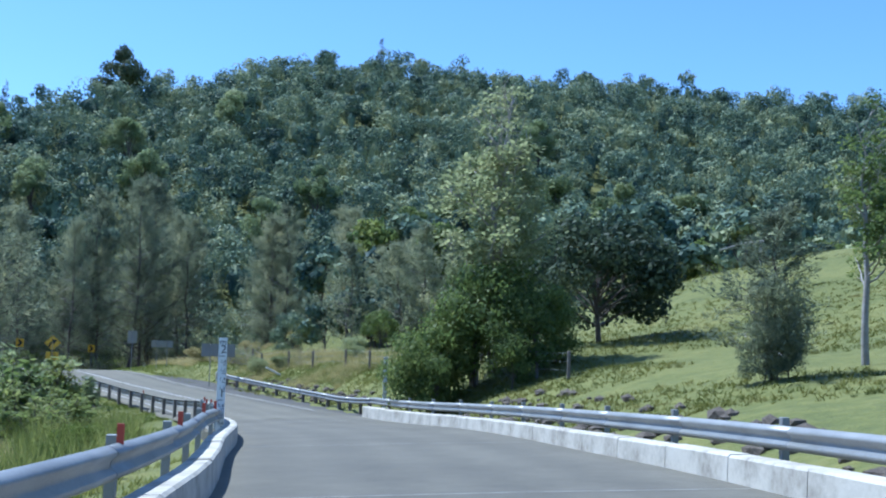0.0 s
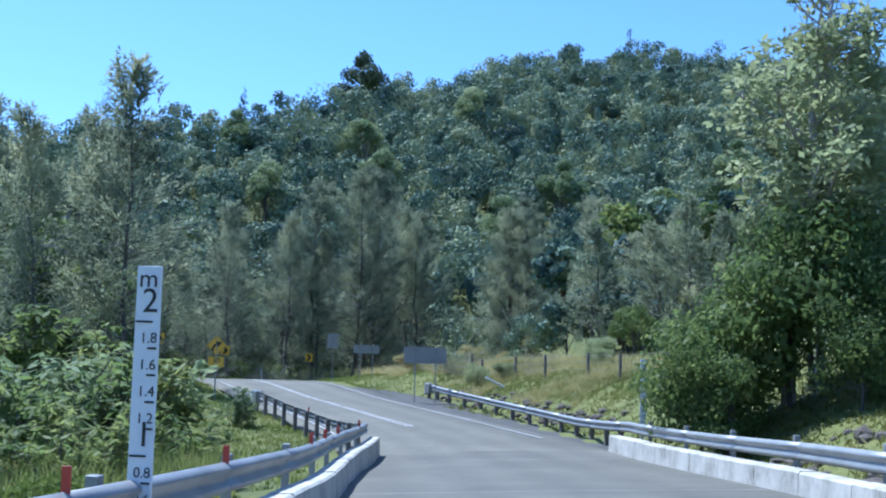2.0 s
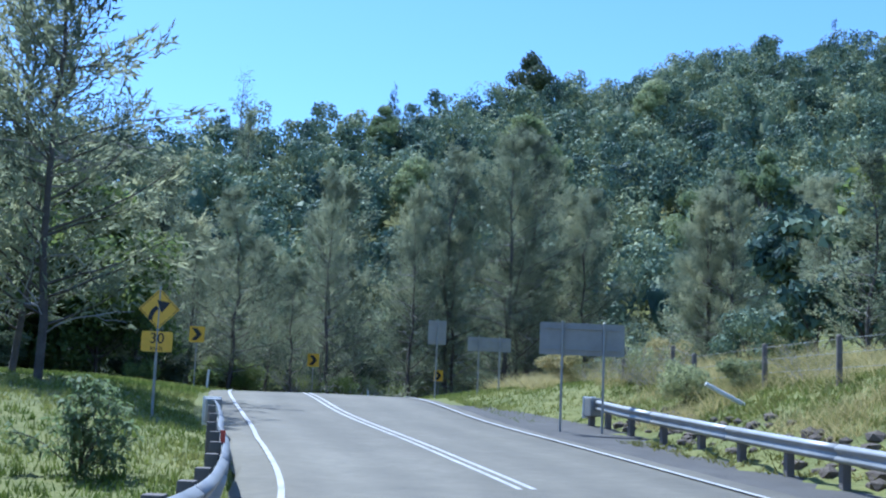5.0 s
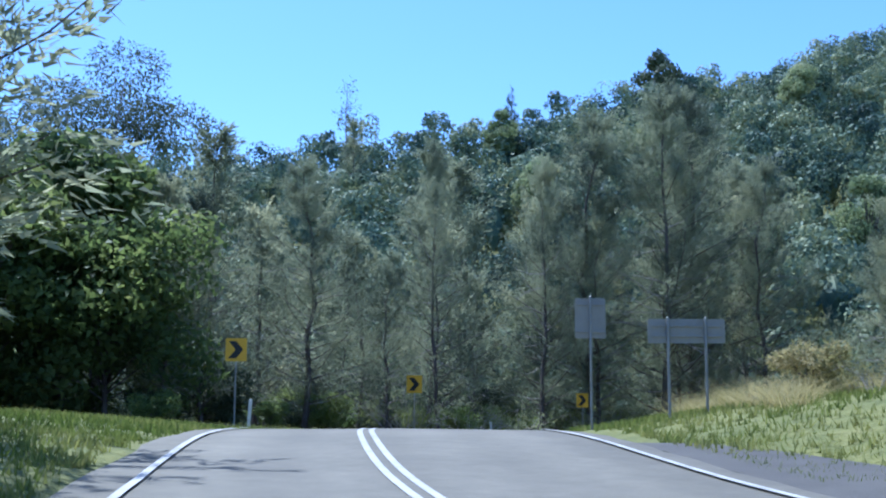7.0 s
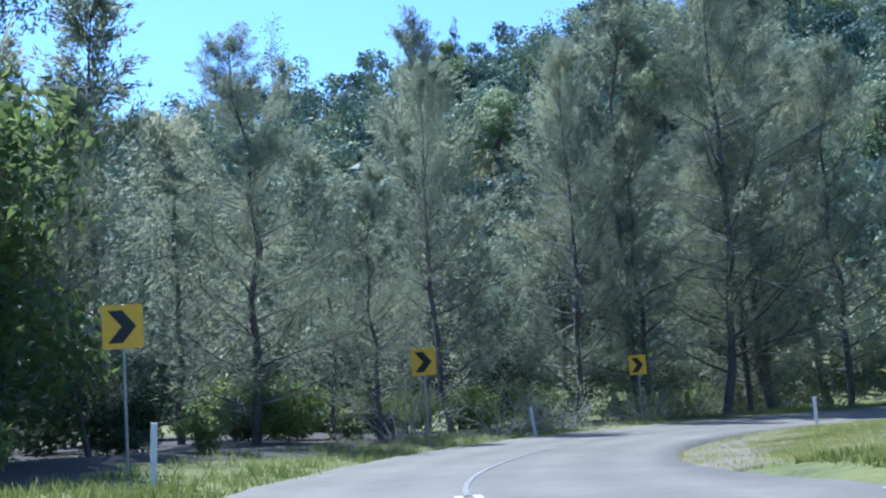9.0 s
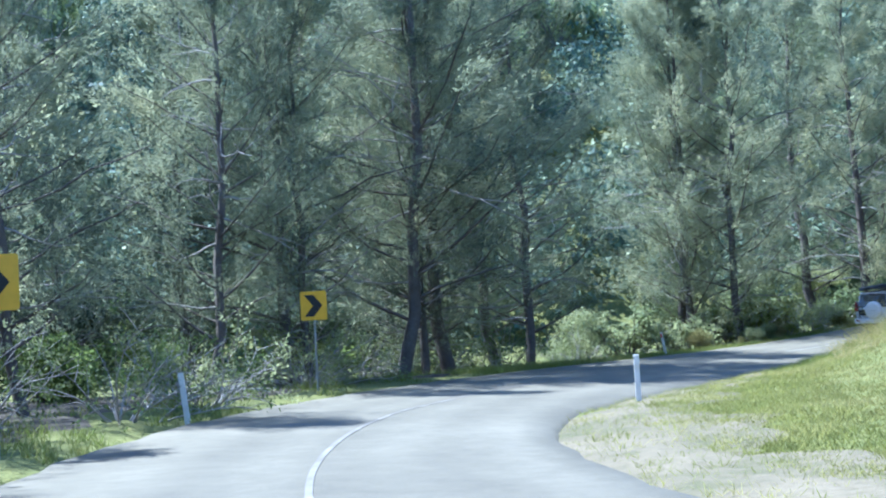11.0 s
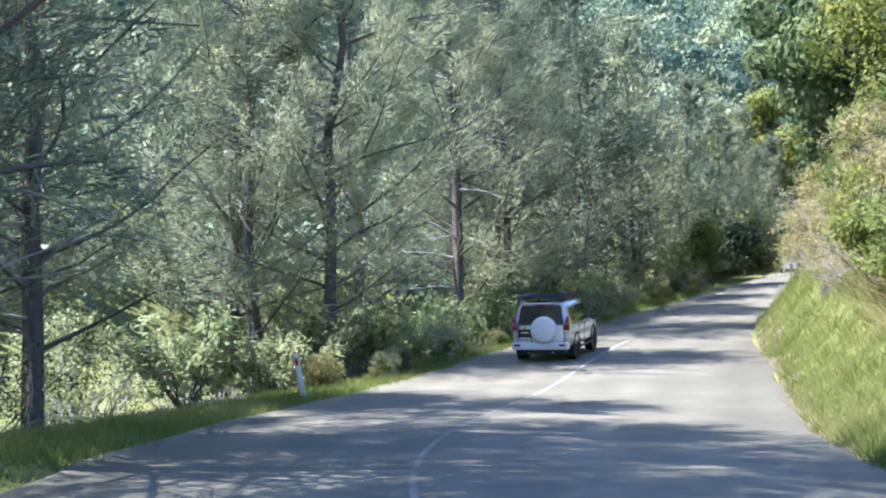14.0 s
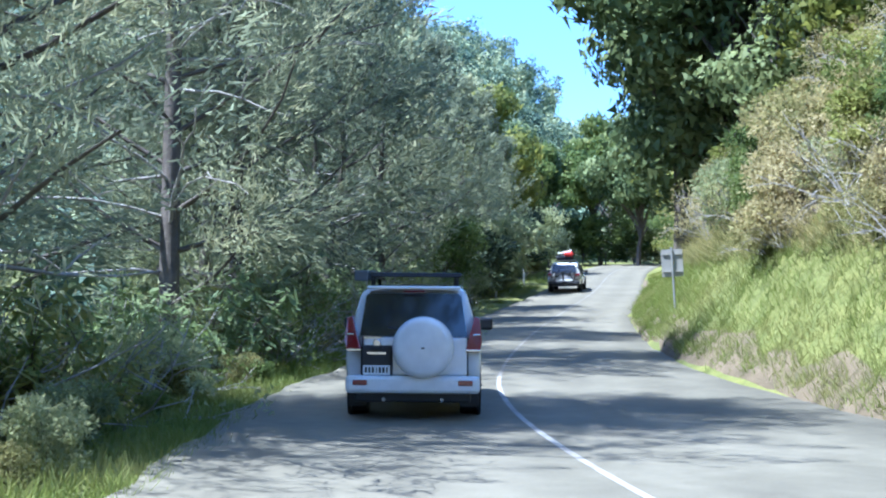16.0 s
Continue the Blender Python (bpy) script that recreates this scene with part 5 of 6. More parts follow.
chevron_sign(-37.8, 98.1, 25, 0.2)
chevron_sign(-38.4, 112.3, 8, -0.6)
chevron_sign(-36.0, 128.0, -8, -1.1)

def curve_sign(x, y, yaw, top):
    g = land(x, y)
    t = tagged(new("curve_warning_sign"), "yellow diamond right-curve warning sign over a 30 speed plate", "road sign")
    h = top - g
    pole(t, 0, 0.03, -0.3, h, 0.035)
    cz = h - 0.55
    d = 0.5
    part("diamond", flat([(0, cz + d), (-d, cz), (0, cz - d), (d, cz)]), SIGN_YELLOW, t)
    e = d - 0.035
    bm = bmesh.new()
    for (x0, z0), (x1, z1) in zip([(0, e), (-e, 0), (0, -e), (e, 0)], [(-e, 0), (0, -e), (e, 0), (0, e)]):
        k = 1 - 0.018 / e
        bm.faces.new([bm.verts.new(p) for p in ((x0, -0.003, cz + z0), (x1, -0.003, cz + z1), (x1 * k, -0.003, cz + z1 * k), (x0 * k, -0.003, cz + z0 * k))])
    part("border", bm, SIGN_BLACK, t)
    arc = [(-0.2 + 0.3 - 0.3 * math.cos(a), -0.28 + 0.36 * math.sin(a)) for a in np.linspace(0.0, 1.1, 8)]
    out = []
    for k, (px, pz) in enumerate(arc):
        q = arc[min(k + 1, 7)], arc[max(k - 1, 0)]
        dx, dz = q[0][0] - q[1][0], q[0][1] - q[1][1]
        n = math.hypot(dx, dz)
        out.append(((px - dz / n * 0.055, pz + dx / n * 0.055), (px + dz / n * 0.055, pz - dx / n * 0.055)))
    bm = bmesh.new()
    vs = [[bm.verts.new((p[0], -0.004, cz + p[1])) for p in pair] for pair in out]
    for a, b in zip(vs, vs[1:]):
        bm.faces.new((a[0], b[0], b[1], a[1]))
    bm.faces.new([bm.verts.new(p) for p in ((-0.06, -0.004, cz + 0.22), (0.27, -0.004, cz + 0.16), (0.06, -0.004, cz - 0.1))])
    part("arrow", bm, SIGN_BLACK, t)
    pz = cz - d - 0.3
    plate = part("speed_plate", flat(round_rect(0.76, 0.5, 0.05, 0, pz)), SIGN_YELLOW, t)
    lettering("30", 0.36, SIGN_BLACK, plate, (0, -0.006, pz + 0.07))
    lettering("km/h", 0.15, SIGN_BLACK, plate, (0, -0.006, pz - 0.17))
    return set_at(t, x, y, yaw)


curve_sign(-22.5, 72.3, 24, -0.15)


def sign_back(x, y, yaw, w, h, top, posts, label, lean=0.0, boards=1):
    g = land(x, y)
    t = tagged(new("road_sign"), label, "road sign")
    k = top - g
    for j in range(boards):
        wide = w / boards
        part("panel", flat(round_rect(wide - (0.02 if boards > 1 else 0), h, 0.04, -w / 2 + (j + 0.5) * wide, k - h / 2 - 0.03)), SIGN_BACK, t)
    for px in posts:
        pole(t, px, -0.045, -0.4, k, 0.032)
    for dz in (0.15, h - 0.15):
        part("rail", boxed((w * 0.9, 0.03, 0.04), (0, -0.018, k - dz - 0.03), 0.004), SIGN_BACK, t)
    return set_at(t, x, y, yaw, None, lean)


sign_back(-22.4, 91.4, 28, 0.75, 0.95, 0.35, (0.0,), "two grey metal sign backs side by side on one post", 0.0, 2)
sign_back(-19.7, 89.9, 26, 1.65, 0.52, -0.35, (-0.4, 0.4), "grey metal back of a wide sign on two posts")
sign_back(-13.3, 78.2, 20, 2.25, 0.85, -0.45, (-0.52, 0.58), "large grey metal back of a sign on two posts")
sign_back(float(road_at(185, 5.9)[0]), float(road_at(185, 5.9)[1]), -55, 0.62, 0.8, -0.05, (0.0,), "small grey sign back on a leaning thin post", -3)


def guide_post(x, y, yaw, lean=0.0, h=1.05, colour=POST_WHITE):
    t = tagged(new("guide_post"), "white roadside guide post with a reflector", "guide post", "guide posts")
    part("shaft", boxed((0.11, 0.045, h + 0.3), (0, 0, h / 2 - 0.15), 0.012), POST_WHITE, t)
    part("reflector", boxed((0.07, 0.008, 0.16), (0, -0.026, h - 0.17), 0.003), colour or RED_MARK, t)
    return set_at(t, x, y, yaw, None, lean)


guide_post(-28.3, 120.2, 0, 0, 1.0)
guide_post(-37.2, 118.3, 0, -6)
guide_post(-23.5, 145.2, -45, -11, 1.05, RED_MARK)
guide_post(-36.3, 96.9, 25, 3)
for s, l in ((212, -3.2), (224, -3.2)):
    p = road_at(s, l)
    guide_post(p[0], p[1], -60)


def flood_gauge(x, y, zero, yaw, top, bottom):
    """A white depth board with metres marked from the road's level."""
    t = tagged(new("flood_depth_gauge"), "tall white flood depth board with black metre marks", "depth gauge", "flood gauges")
    part("board", boxed((0.19, 0.03, top - bottom), (0, 0, (top + bottom) / 2), 0.004), SIGN_WHITE, t)
    pole(t, 0, 0.06, bottom - 0.8, top - 0.1, 0.04)
    lettering("m", 0.2, SIGN_BLACK, t, (0, -0.02, 2.32))
    for k in range(2, 11):
        v = k / 5
        if bottom < v < top - 0.2:
            big = k % 5 == 0
            lettering(str(k // 5) if big else f"{v:.1f}", 0.26 if big else 0.11, SIGN_BLACK, t, (0.02, -0.02, v + (0.15 if big else 0.075)))
            part("mark", boxed((0.13 if big else 0.07, 0.006, 0.016), (-0.02 if big else 0.05, -0.019, v), 0.0), SIGN_BLACK, t)
    t.matrix_basis = Matrix.Translation((x, y, zero)) @ Matrix.Rotation(radians(yaw), 4, "Z")
    return t


flood_gauge(-4.2, 27.1, -2.65, 4, 2.42, 0.3)
p = road_at(54, 6.8)
flood_gauge(p[0], p[1], p[2] + 0.38, 10, 2.42, 0.0)


# fence on the pasture bank
fence = tagged(new("wire_fence"), "old wire fence on grey timber posts along the bank", "fence")
tops = []
for s in np.arange(44, 92, 3.2):
    p = road_at(s, 11.6 + 0.4 * math.sin(s))
    g = land(p[0], p[1])
    ob = part("post", lathe([(0.075, -0.4), (0.07, 1.15), (0.05, 1.18)], 8), TIMBER, fence)
    ob.matrix_basis = Matrix.Translation((p[0], p[1], g)) @ Matrix.Rotation(0.05 * math.sin(s * 5), 4, "X")
    tops.append((p[0], p[1], g))
for h in (0.4, 0.75, 1.08):
    part("wire", tubes("wire", [(np.array([(x, y, g + h) for x, y, g in tops]), np.full(len(tops), 0.006))], STEEL, 4), None, fence)

# reflectors on the left bridge rail and end boxes of the approach rails
for s in (6.4, 10.3, 15.0, 22.0, 25.8, 30.0, 36.7, 40.3, 44.0, 50.0, 64.5):
    q = road_at(s, (float(kerb_left(s)) - 0.44) if s < 53 else -2.76, (0.84 if s < 53 else 0.76) + float(hump(s)))
    t = tagged(new("rail_reflector"), "small red-orange reflector tab standing on the rail", "reflector", "rail reflectors")
    part("tab", boxed((0.065, 0.014, 0.18), (0, 0, 0.095), 0.004), ORANGE, t)
    t.matrix_basis = Matrix.Translation(q) @ Matrix.Rotation(radians(road_yaw(s)), 4, "Z")


def end_terminal(s, l, face):
    t = tagged(new("rail_end_terminal"), "grey steel end box closing the guard rail", "rail terminal", "rail terminals")
    part("box", boxed((0.34, 0.5, 0.52), (0, 0, 0.52), 0.03), STEEL, t)
    part("face_plate", boxed((0.4, 0.03, 0.62), (0, 0.26, 0.5), 0.01), SIGN_WHITE, t)
    part("post", boxed((0.16, 0.16, 0.9), (0, 0.05, -0.05), 0.01), TIMBER, t)
    q = road_at(s, l)
    t.matrix_basis = Matrix.Translation(q) @ Matrix.Rotation(radians(road_yaw(s)), 4, "Z")


end_terminal(74.6, -2.78, 1)
end_terminal(79.6, 8.35, -1)
fp = tagged(new("fallen_pole"), "white painted pole lying aslant in the bank grass", "pole")
part("pole", tube([(-0.5, 0, 0.75), (0.5, 0, 0.25)], 0.06), POST_WHITE, fp)
set_at(fp, -9.6, 78.4, 20)

# ---------- sandy shoulder inside the bend ----------
SAND = surface("sandy_gravel", [(0.3, (0.07, 0.078, 0.022)), (0.4, (0.1, 0.092, 0.04)), (0.5, (0.145, 0.12, 0.07)), (0.62, (0.185, 0.152, 0.092)), (0.75, (0.12, 0.1, 0.06))], 0.55, 5, 0.95, bump=0.9, depth=0.05, mix=0.45)
DIRT = surface("brown_roadside_dirt", [(0.3, (0.06, 0.05, 0.022)), (0.5, (0.12, 0.09, 0.05)), (0.75, (0.19, 0.145, 0.085))], 1.4, 16, 0.95, bump=0.8, depth=0.03)


def shoulder(name, lo, wide, s0, s1, label, material):
    """A gravel strip that lies on the land along the road's edge, with a wandering outer edge."""
    ss = np.arange(s0, s1, 0.7)
    w = wide * np.sin(np.pi * (ss - s0) / (s1 - s0)) ** 0.5 * (1 + 0.15 * np.sin(ss * 0.9) + 0.1 * np.sin(ss * 2.3))
    rows = []
    for k in np.linspace(0, 1, 7):
        p = road_at(ss, lo(ss) + k * w)
        p[:, 2] = p[:, 2] - 0.12 if k == 0 else lands(p[:, 0], p[:, 1]) + (0.035 + 0.02 * np.sin(ss * 1.7 + 9 * k) if k < 1 else -0.08)
        rows.append(p)
    v = np.stack(rows, 1)
    n = len(ss)
    i, c = np.arange(n - 1)[:, None] * 7, np.arange(6)[None]
    f = np.stack([i + c, i + c + 1, i + 8 + c, i + 7 + c], -1).reshape(-1, 4)
    return tagged(part(name, mesh_of(name, v.reshape(-1, 3), f, material, True), None), label, "road shoulder", kind="structure")


shoulder("gravel_shoulder", lambda s: right_edge(s) - 0.05, 3.3, 104, 141, "pale sandy gravel shoulder inside the bend", SAND)
shoulder("bank_shoulder", lambda s: right_edge(s) - 0.05, 0.8, 141, 230, "narrow brown gravel strip at the foot of the bank", DIRT)

# ---------- vehicles ----------
def shell(sections):
    """A body from cross-sections: each a list of (x, y, z) for the right half, mirrored."""
    bm = bmesh.new()
    rings = []
    for sec in sections:
        half = [bm.verts.new(p) for p in sec]
        other = [bm.verts.new((-x, y, z)) for x, y, z in reversed(sec)]
        rings.append(half + other)
    n = len(rings[0])
    for a, b in zip(rings, rings[1:]):
        for k in range(n):
            bm.faces.new((a[k], a[(k + 1) % n], b[(k + 1) % n], b[k]))
    bm.faces.new(rings[0])
    bm.faces.new(rings[-1])
    return bm


def soft(bm, offset=0.02, segments=2):
    edges = [e for e in bm.edges if len(e.link_faces) == 2 and e.calc_face_angle(0) > 0.35]
    bmesh.ops.bevel(bm, geom=edges, offset=offset, segments=segments, affect="EDGES", profile=0.6)
    return bm


def plate_on(points, thick=0.012):
    """A thin panel from corner points, thickened inward."""
    bm = bmesh.new()
    f = bm.faces.new([bm.verts.new(p) for p in points])
    f.normal_update()
    n = f.normal.copy()
    r = bmesh.ops.extrude_face_region(bm, geom=[f])
    bmesh.ops.translate(bm, vec=n * thick, verts=[v for v in r["geom"] if isinstance(v, bmesh.types.BMVert)])
    return bm


def wheel(parent, x, y, r, w, rim_material):
    ob = part("wheel", lathe([(r * 0.62, -w / 2), (r * 0.93, -w / 2), (r, -w / 2 + 0.03), (r, w / 2 - 0.03), (r * 0.93, w / 2), (r * 0.62, w / 2)], 28, "x"), RUBBER, parent, smooth=False)
    ob.location = (x, y, r)
    sg = 1 if x > 0 else -1
    part("rim", lathe([(r * 0.61, sg * w * 0.38), (r * 0.56, sg * w * 0.46), (r * 0.2, sg * w * 0.36), (r * 0.16, sg * w * 0.46), (0.02, sg * w * 0.46)], 20, "x"), rim_material, ob)
    return ob


def four_wheel_drive():
    """A tall white off-road wagon; y ahead, origin on the ground under the rear axle."""
    t = tagged(new("off_road_wagon"), "white off-road wagon with rear spare wheel cover and roof rack", "car")
    W = 0.94

    def sec(y, lean, z0, belt, top, w=W, roof=0.66):
        # lean moves the upper points forward; a rear or front slope
        return [(0.0, y, z0), (w * 0.86, y, z0), (w * 0.985, y, z0 + 0.1), (w, y + lean * 0.05, z0 + 0.38), (w * 0.985, y + lean * 0.15, belt - 0.05),
                (w * 0.955, y + lean * 0.22, belt), (w * 0.86, y + lean * 0.62, belt + (top - belt) * 0.55), (roof + 0.08, y + lean * 0.92, top - 0.1), (roof, y + lean, top - 0.03), (0.0, y + lean, top)]
    body = soft(shell([
        sec(-1.0, 0.26, 0.5, 1.13, 1.83, 0.9), sec(-0.88, 0.26, 0.48, 1.14, 1.85, 0.94), sec(-0.3, 0.1, 0.42, 1.14, 1.88), sec(0.9, 0.0, 0.4, 1.13, 1.89), sec(1.8, -0.1, 0.4, 1.12, 1.86),
        sec(2.3, -0.3, 0.4, 1.1, 1.6, 0.94, 0.6), sec(2.75, -0.2, 0.4, 1.07, 1.16, 0.93, 0.75), sec(3.5, -0.05, 0.42, 0.98, 1.06, 0.9, 0.7), sec(3.78, -0.05, 0.46, 0.85, 0.92, 0.8, 0.6)]), 0.03, 2)
    part("body", body, WHITE_PAINT, t, smooth=True)
    # rear glass, door and trim stand on the sloping tail
    def tail(x, z):
        return (x, -1.03 + (0.24 * max(0.0, (z - 1.0) / 0.83)), z)
    part("rear_window", plate_on([tail(-0.74, 1.17), tail(0.74, 1.17), tail(0.66, 1.72), (0.6, tail(0, 1.76)[1], 1.76), (-0.6, tail(0, 1.76)[1], 1.76), tail(-0.66, 1.72)], 0.015), GLASS, t)
    part("roof_spoiler", boxed((1.3, 0.2, 0.05), (0, -0.83, 1.84), 0.02), WHITE_PAINT, t)
    part("tail_door", boxed((1.42, 0.03, 0.52), (0.03, -1.03, 0.9), 0.02), WHITE_PAINT, t)
    part("door_gap", boxed((1.46, 0.02, 0.55), (0.03, -1.018, 0.895), 0.01), BLACK, t)
    part("bumper", boxed((1.84, 0.26, 0.24), (0, -1.06, 0.52), 0.05), WHITE_PAINT, t)
    part("lower_valance", boxed((1.6, 0.2, 0.18), (0, -0.98, 0.36), 0.03), BLACK, t)
    for sx in (-1, 1):
        bm = bmesh.new()
        rear = [(0.715, 0.985), (0.925, 0.985), (0.95, 1.12), (0.915, 1.43), (0.84, 1.45), (0.775, 1.2)]
        f = bm.faces.new([bm.verts.new((sx * px, -1.05 + 0.22 * max(0.0, pz - 1.1), pz)) for px, pz in rear])
        ext = bmesh.ops.extrude_face_region(bm, geom=[f])
        bmesh.ops.translate(bm, vec=(0, 0.27, 0), verts=[q for q in ext["geom"] if isinstance(q, bmesh.types.BMVert)])
        lamp = part("tail_light", soft(bm, 0.015, 2), RED_LENS, t)
        part("lamp_bezel", boxed((0.2, 0.02, 0.03), (sx * 0.82, -1.045, 0.985), 0.006), CHROME, lamp)
        part("light_strip", boxed((0.1, 0.02, 0.022), (sx * 0.87, -1.03, 1.2), 0.006), CHROME, lamp)
        part("bumper_reflector", boxed((0.2, 0.03, 0.075), (sx * 0.72, -1.185, 0.55), 0.01), RED_LENS, t)
        part("side_window", plate_on([(sx * 0.925, -0.62, 1.18), (sx * 0.925, 0.35, 1.18), (sx * 0.78, 0.35, 1.7), (sx * 0.78, -0.52, 1.68)][:: (-1 if sx > 0 else 1)], 0.012), GLASS, t)
        part("side_window", plate_on([(sx * 0.93, 0.42, 1.18), (sx * 0.93, 1.2, 1.18), (sx * 0.785, 1.15, 1.71), (sx * 0.785, 0.42, 1.71)][:: (-1 if sx > 0 else 1)], 0.012), GLASS, t)
        part("side_window", plate_on([(sx * 0.93, 1.27, 1.18), (sx * 0.93, 2.1, 1.18), (sx * 0.79, 1.65, 1.69), (sx * 0.79, 1.25, 1.71)][:: (-1 if sx > 0 else 1)], 0.012), GLASS, t)
        m = part("mirror", boxed((0.22, 0.14, 0.2), (sx * 1.1, 1.95, 1.22), 0.04), BLACK, t)
        for y in (0.0, 2.75):
            part("wheel_arch", lathe([(0.47, sx * 0.9), (0.47, sx * 0.955), (0.39, sx * 0.955), (0.39, sx * 0.9)], 24, "x"), BLACK, t).location = (0, y, 0.42)
            wheel(t, sx * 0.79, y, 0.38, 0.26, ALLOY)
        part("side_step", boxed((0.14, 1.7, 0.05), (sx * 0.93, 1.35, 0.36), 0.02), BLACK, t)
        part("exhaust" if sx > 0 else "tow_loop", tube([(sx * 0.4, -1.1, 0.31), (sx * 0.4, -0.9, 0.32)], 0.03), CHROME, t)
        part("roof_rail", tube([(sx * 0.6, -0.6, 1.95), (sx * 0.62, 0.5, 1.98), (sx * 0.6, 1.5, 1.95)], 0.02), BLACK, t)
    cover = part("spare_wheel_cover", lathe([(0.33, -0.02), (0.4, -0.01), (0.42, 0.03), (0.425, 0.1), (0.42, 0.17), (0.4, 0.215), (0.37, 0.24), (0.33, 0.25), (0.2, 0.256), (0.06, 0.26), (0.01, 0.26)], 48, "y"), WHITE_PAINT, t, "glossy white spare wheel cover", True)
    cover.matrix_basis = Matrix.Translation((0.14, -1.04, 1.03)) @ Matrix.Rotation(math.pi, 4, "Z")
    part("badge", boxed((0.05, 0.01, 0.02), (0, 0.264, 0.0), 0.0), BLACK, cover)
    panel = part("plate_recess", boxed((0.44, 0.03, 0.42), (-0.5, -1.045, 0.84), 0.03), BLACK, t)
    plate = part("number_plate", boxed((0.37, 0.012, 0.13), (-0.5, -1.068, 0.71), 0.006), SIGN_WHITE, panel)
    for k, w in enumerate((0.045, 0.04, 0.045, 0.02, 0.05, 0.045, 0.03)):
        part("plate_bar", boxed((w * 0.7, 0.004, 0.075), (-0.645 + k * 0.048, -1.076, 0.712), 0.0), SIGN_BLACK, plate)
    part("plate_strip", boxed((0.26, 0.006, 0.03), (-0.5, -1.064, 0.94), 0.0), CHROME, panel)
    part("emblem", lathe([(0.045, 0.0), (0.055, 0.008), (0.045, 0.014)], 20, "y"), CHROME, t).location = (-0.5, -1.06, 1.08)
    part("name_strip", boxed((0.24, 0.006, 0.025), (-0.56, -1.055, 1.155), 0.0), CHROME, t)
    part("stop_lamp", boxed((0.3, 0.02, 0.025), (0, -0.93, 1.79), 0.006), RED_LENS, t)
    part("rear_wiper", tube([(0.32, tail(0, 1.2)[1] - 0.025, 1.2), (-0.1, tail(0, 1.24)[1] - 0.025, 1.24), (-0.36, tail(0, 1.3)[1] - 0.025, 1.3)], 0.011), BLACK, t)
    part("tail_door_handle", boxed((0.16, 0.035, 0.05), (-0.5, -1.06, 1.02), 0.012), BLACK, t)
    for sx in (-1, 1):
        part("mud_flap", boxed((0.26, 0.02, 0.3), (sx * 0.79, -0.5, 0.3), 0.006), BLACK, t)
        for y in (0.385, 1.235):
            part("door_seam", boxed((0.012, 0.012, 0.66), (sx * 0.936, y, 0.83), 0.0), BLACK, t)
        for y in (0.55, 1.42):
            part("door_handle", boxed((0.03, 0.17, 0.035), (sx * 0.945, y, 1.02), 0.01), CHROME, t)
    # roof rack
    rack = part("roof_rack", boxed((1.28, 2.1, 0.03), (0.02, 0.5, 2.0), 0.01), BLACK, t)
    for k in range(6):
        part("rack_bar", boxed((1.3, 0.06, 0.04), (0.02, -0.5 + k * 0.4, 2.025), 0.01), BLACK, rack)
    for sx in (-1, 1):
        for y in (-0.3, 1.3):
            part("rack_foot", boxed((0.06, 0.1, 0.14), (sx * 0.6, y, 1.93), 0.01), BLACK, rack)
    part("awning_box", boxed((0.2, 2.1, 0.15), (-0.76, 0.45, 2.0), 0.02), AWNING, t, "boxy dark grey awning case beside the rack")
    return t


def place_car(t, x, y, yaw, tip=0.0):
    s, l, _ = along([(x, y)])
    z = float(road_at(s, l)[0, 2]) + 0.02
    t.matrix_basis = Matrix.Translation((x, y, z)) @ Matrix.Rotation(radians(yaw), 4, "Z") @ Matrix.Rotation(radians(tip), 4, "X")


place_car(four_wheel_drive(), -11.7, 152.2, -50.0, 4.0)


def bicycle(parent, at, turn, colour):
    b = part("bicycle_frame", tubes("bicycle_frame", [
        (np.array([(-0.5, 0, 0.34), (-0.12, 0, 0.3), (0.42, 0, 0.72)]), np.full(3, 0.018)),
        (np.array([(-0.12, 0, 0.3), (-0.25, 0, 0.82), (-0.28, 0, 0.95)]), np.full(3, 0.016)),
        (np.array([(-0.24, 0, 0.76), (0.4, 0, 0.8)]), np.full(2, 0.016)),
        (np.array([(-0.5, 0, 0.34), (-0.24, 0, 0.76)]), np.full(2, 0.012)),
        (np.array([(0.55, 0, 0.34), (0.42, 0, 0.72), (0.38, 0, 0.95)]), np.full(3, 0.015)),
        (np.array([(0.42, -0.28, 0.97), (0.38, 0, 0.95), (0.42, 0.28, 0.97)]), np.full(3, 0.014))], colour, 6), None, parent)
    b.matrix_basis = Matrix.Translation(at) @ turn
    for x in (-0.5, 0.55):
        a = np.linspace(0, 2 * np.pi, 25)
        part("bicycle_wheel", tubes("bicycle_wheel", [(np.stack([x + 0.33 * np.cos(a), 0 * a, 0.34 + 0.33 * np.sin(a)], 1), np.full(25, 0.025))], RUBBER, 6), None, b)
        part("spokes", tubes("spokes", [(np.array([(x + 0.32 * math.cos(q), 0, 0.34 + 0.32 * math.sin(q)), (x - 0.32 * math.cos(q), 0, 0.34 - 0.32 * math.sin(q))]), np.full(2, 0.003)) for q in np.linspace(0, math.pi, 9)[:-1]], STEEL, 4), None, b)
    part("saddle", boxed((0.25, 0.13, 0.05), (-0.29, 0, 0.98), 0.02), BLACK, b)
    return b


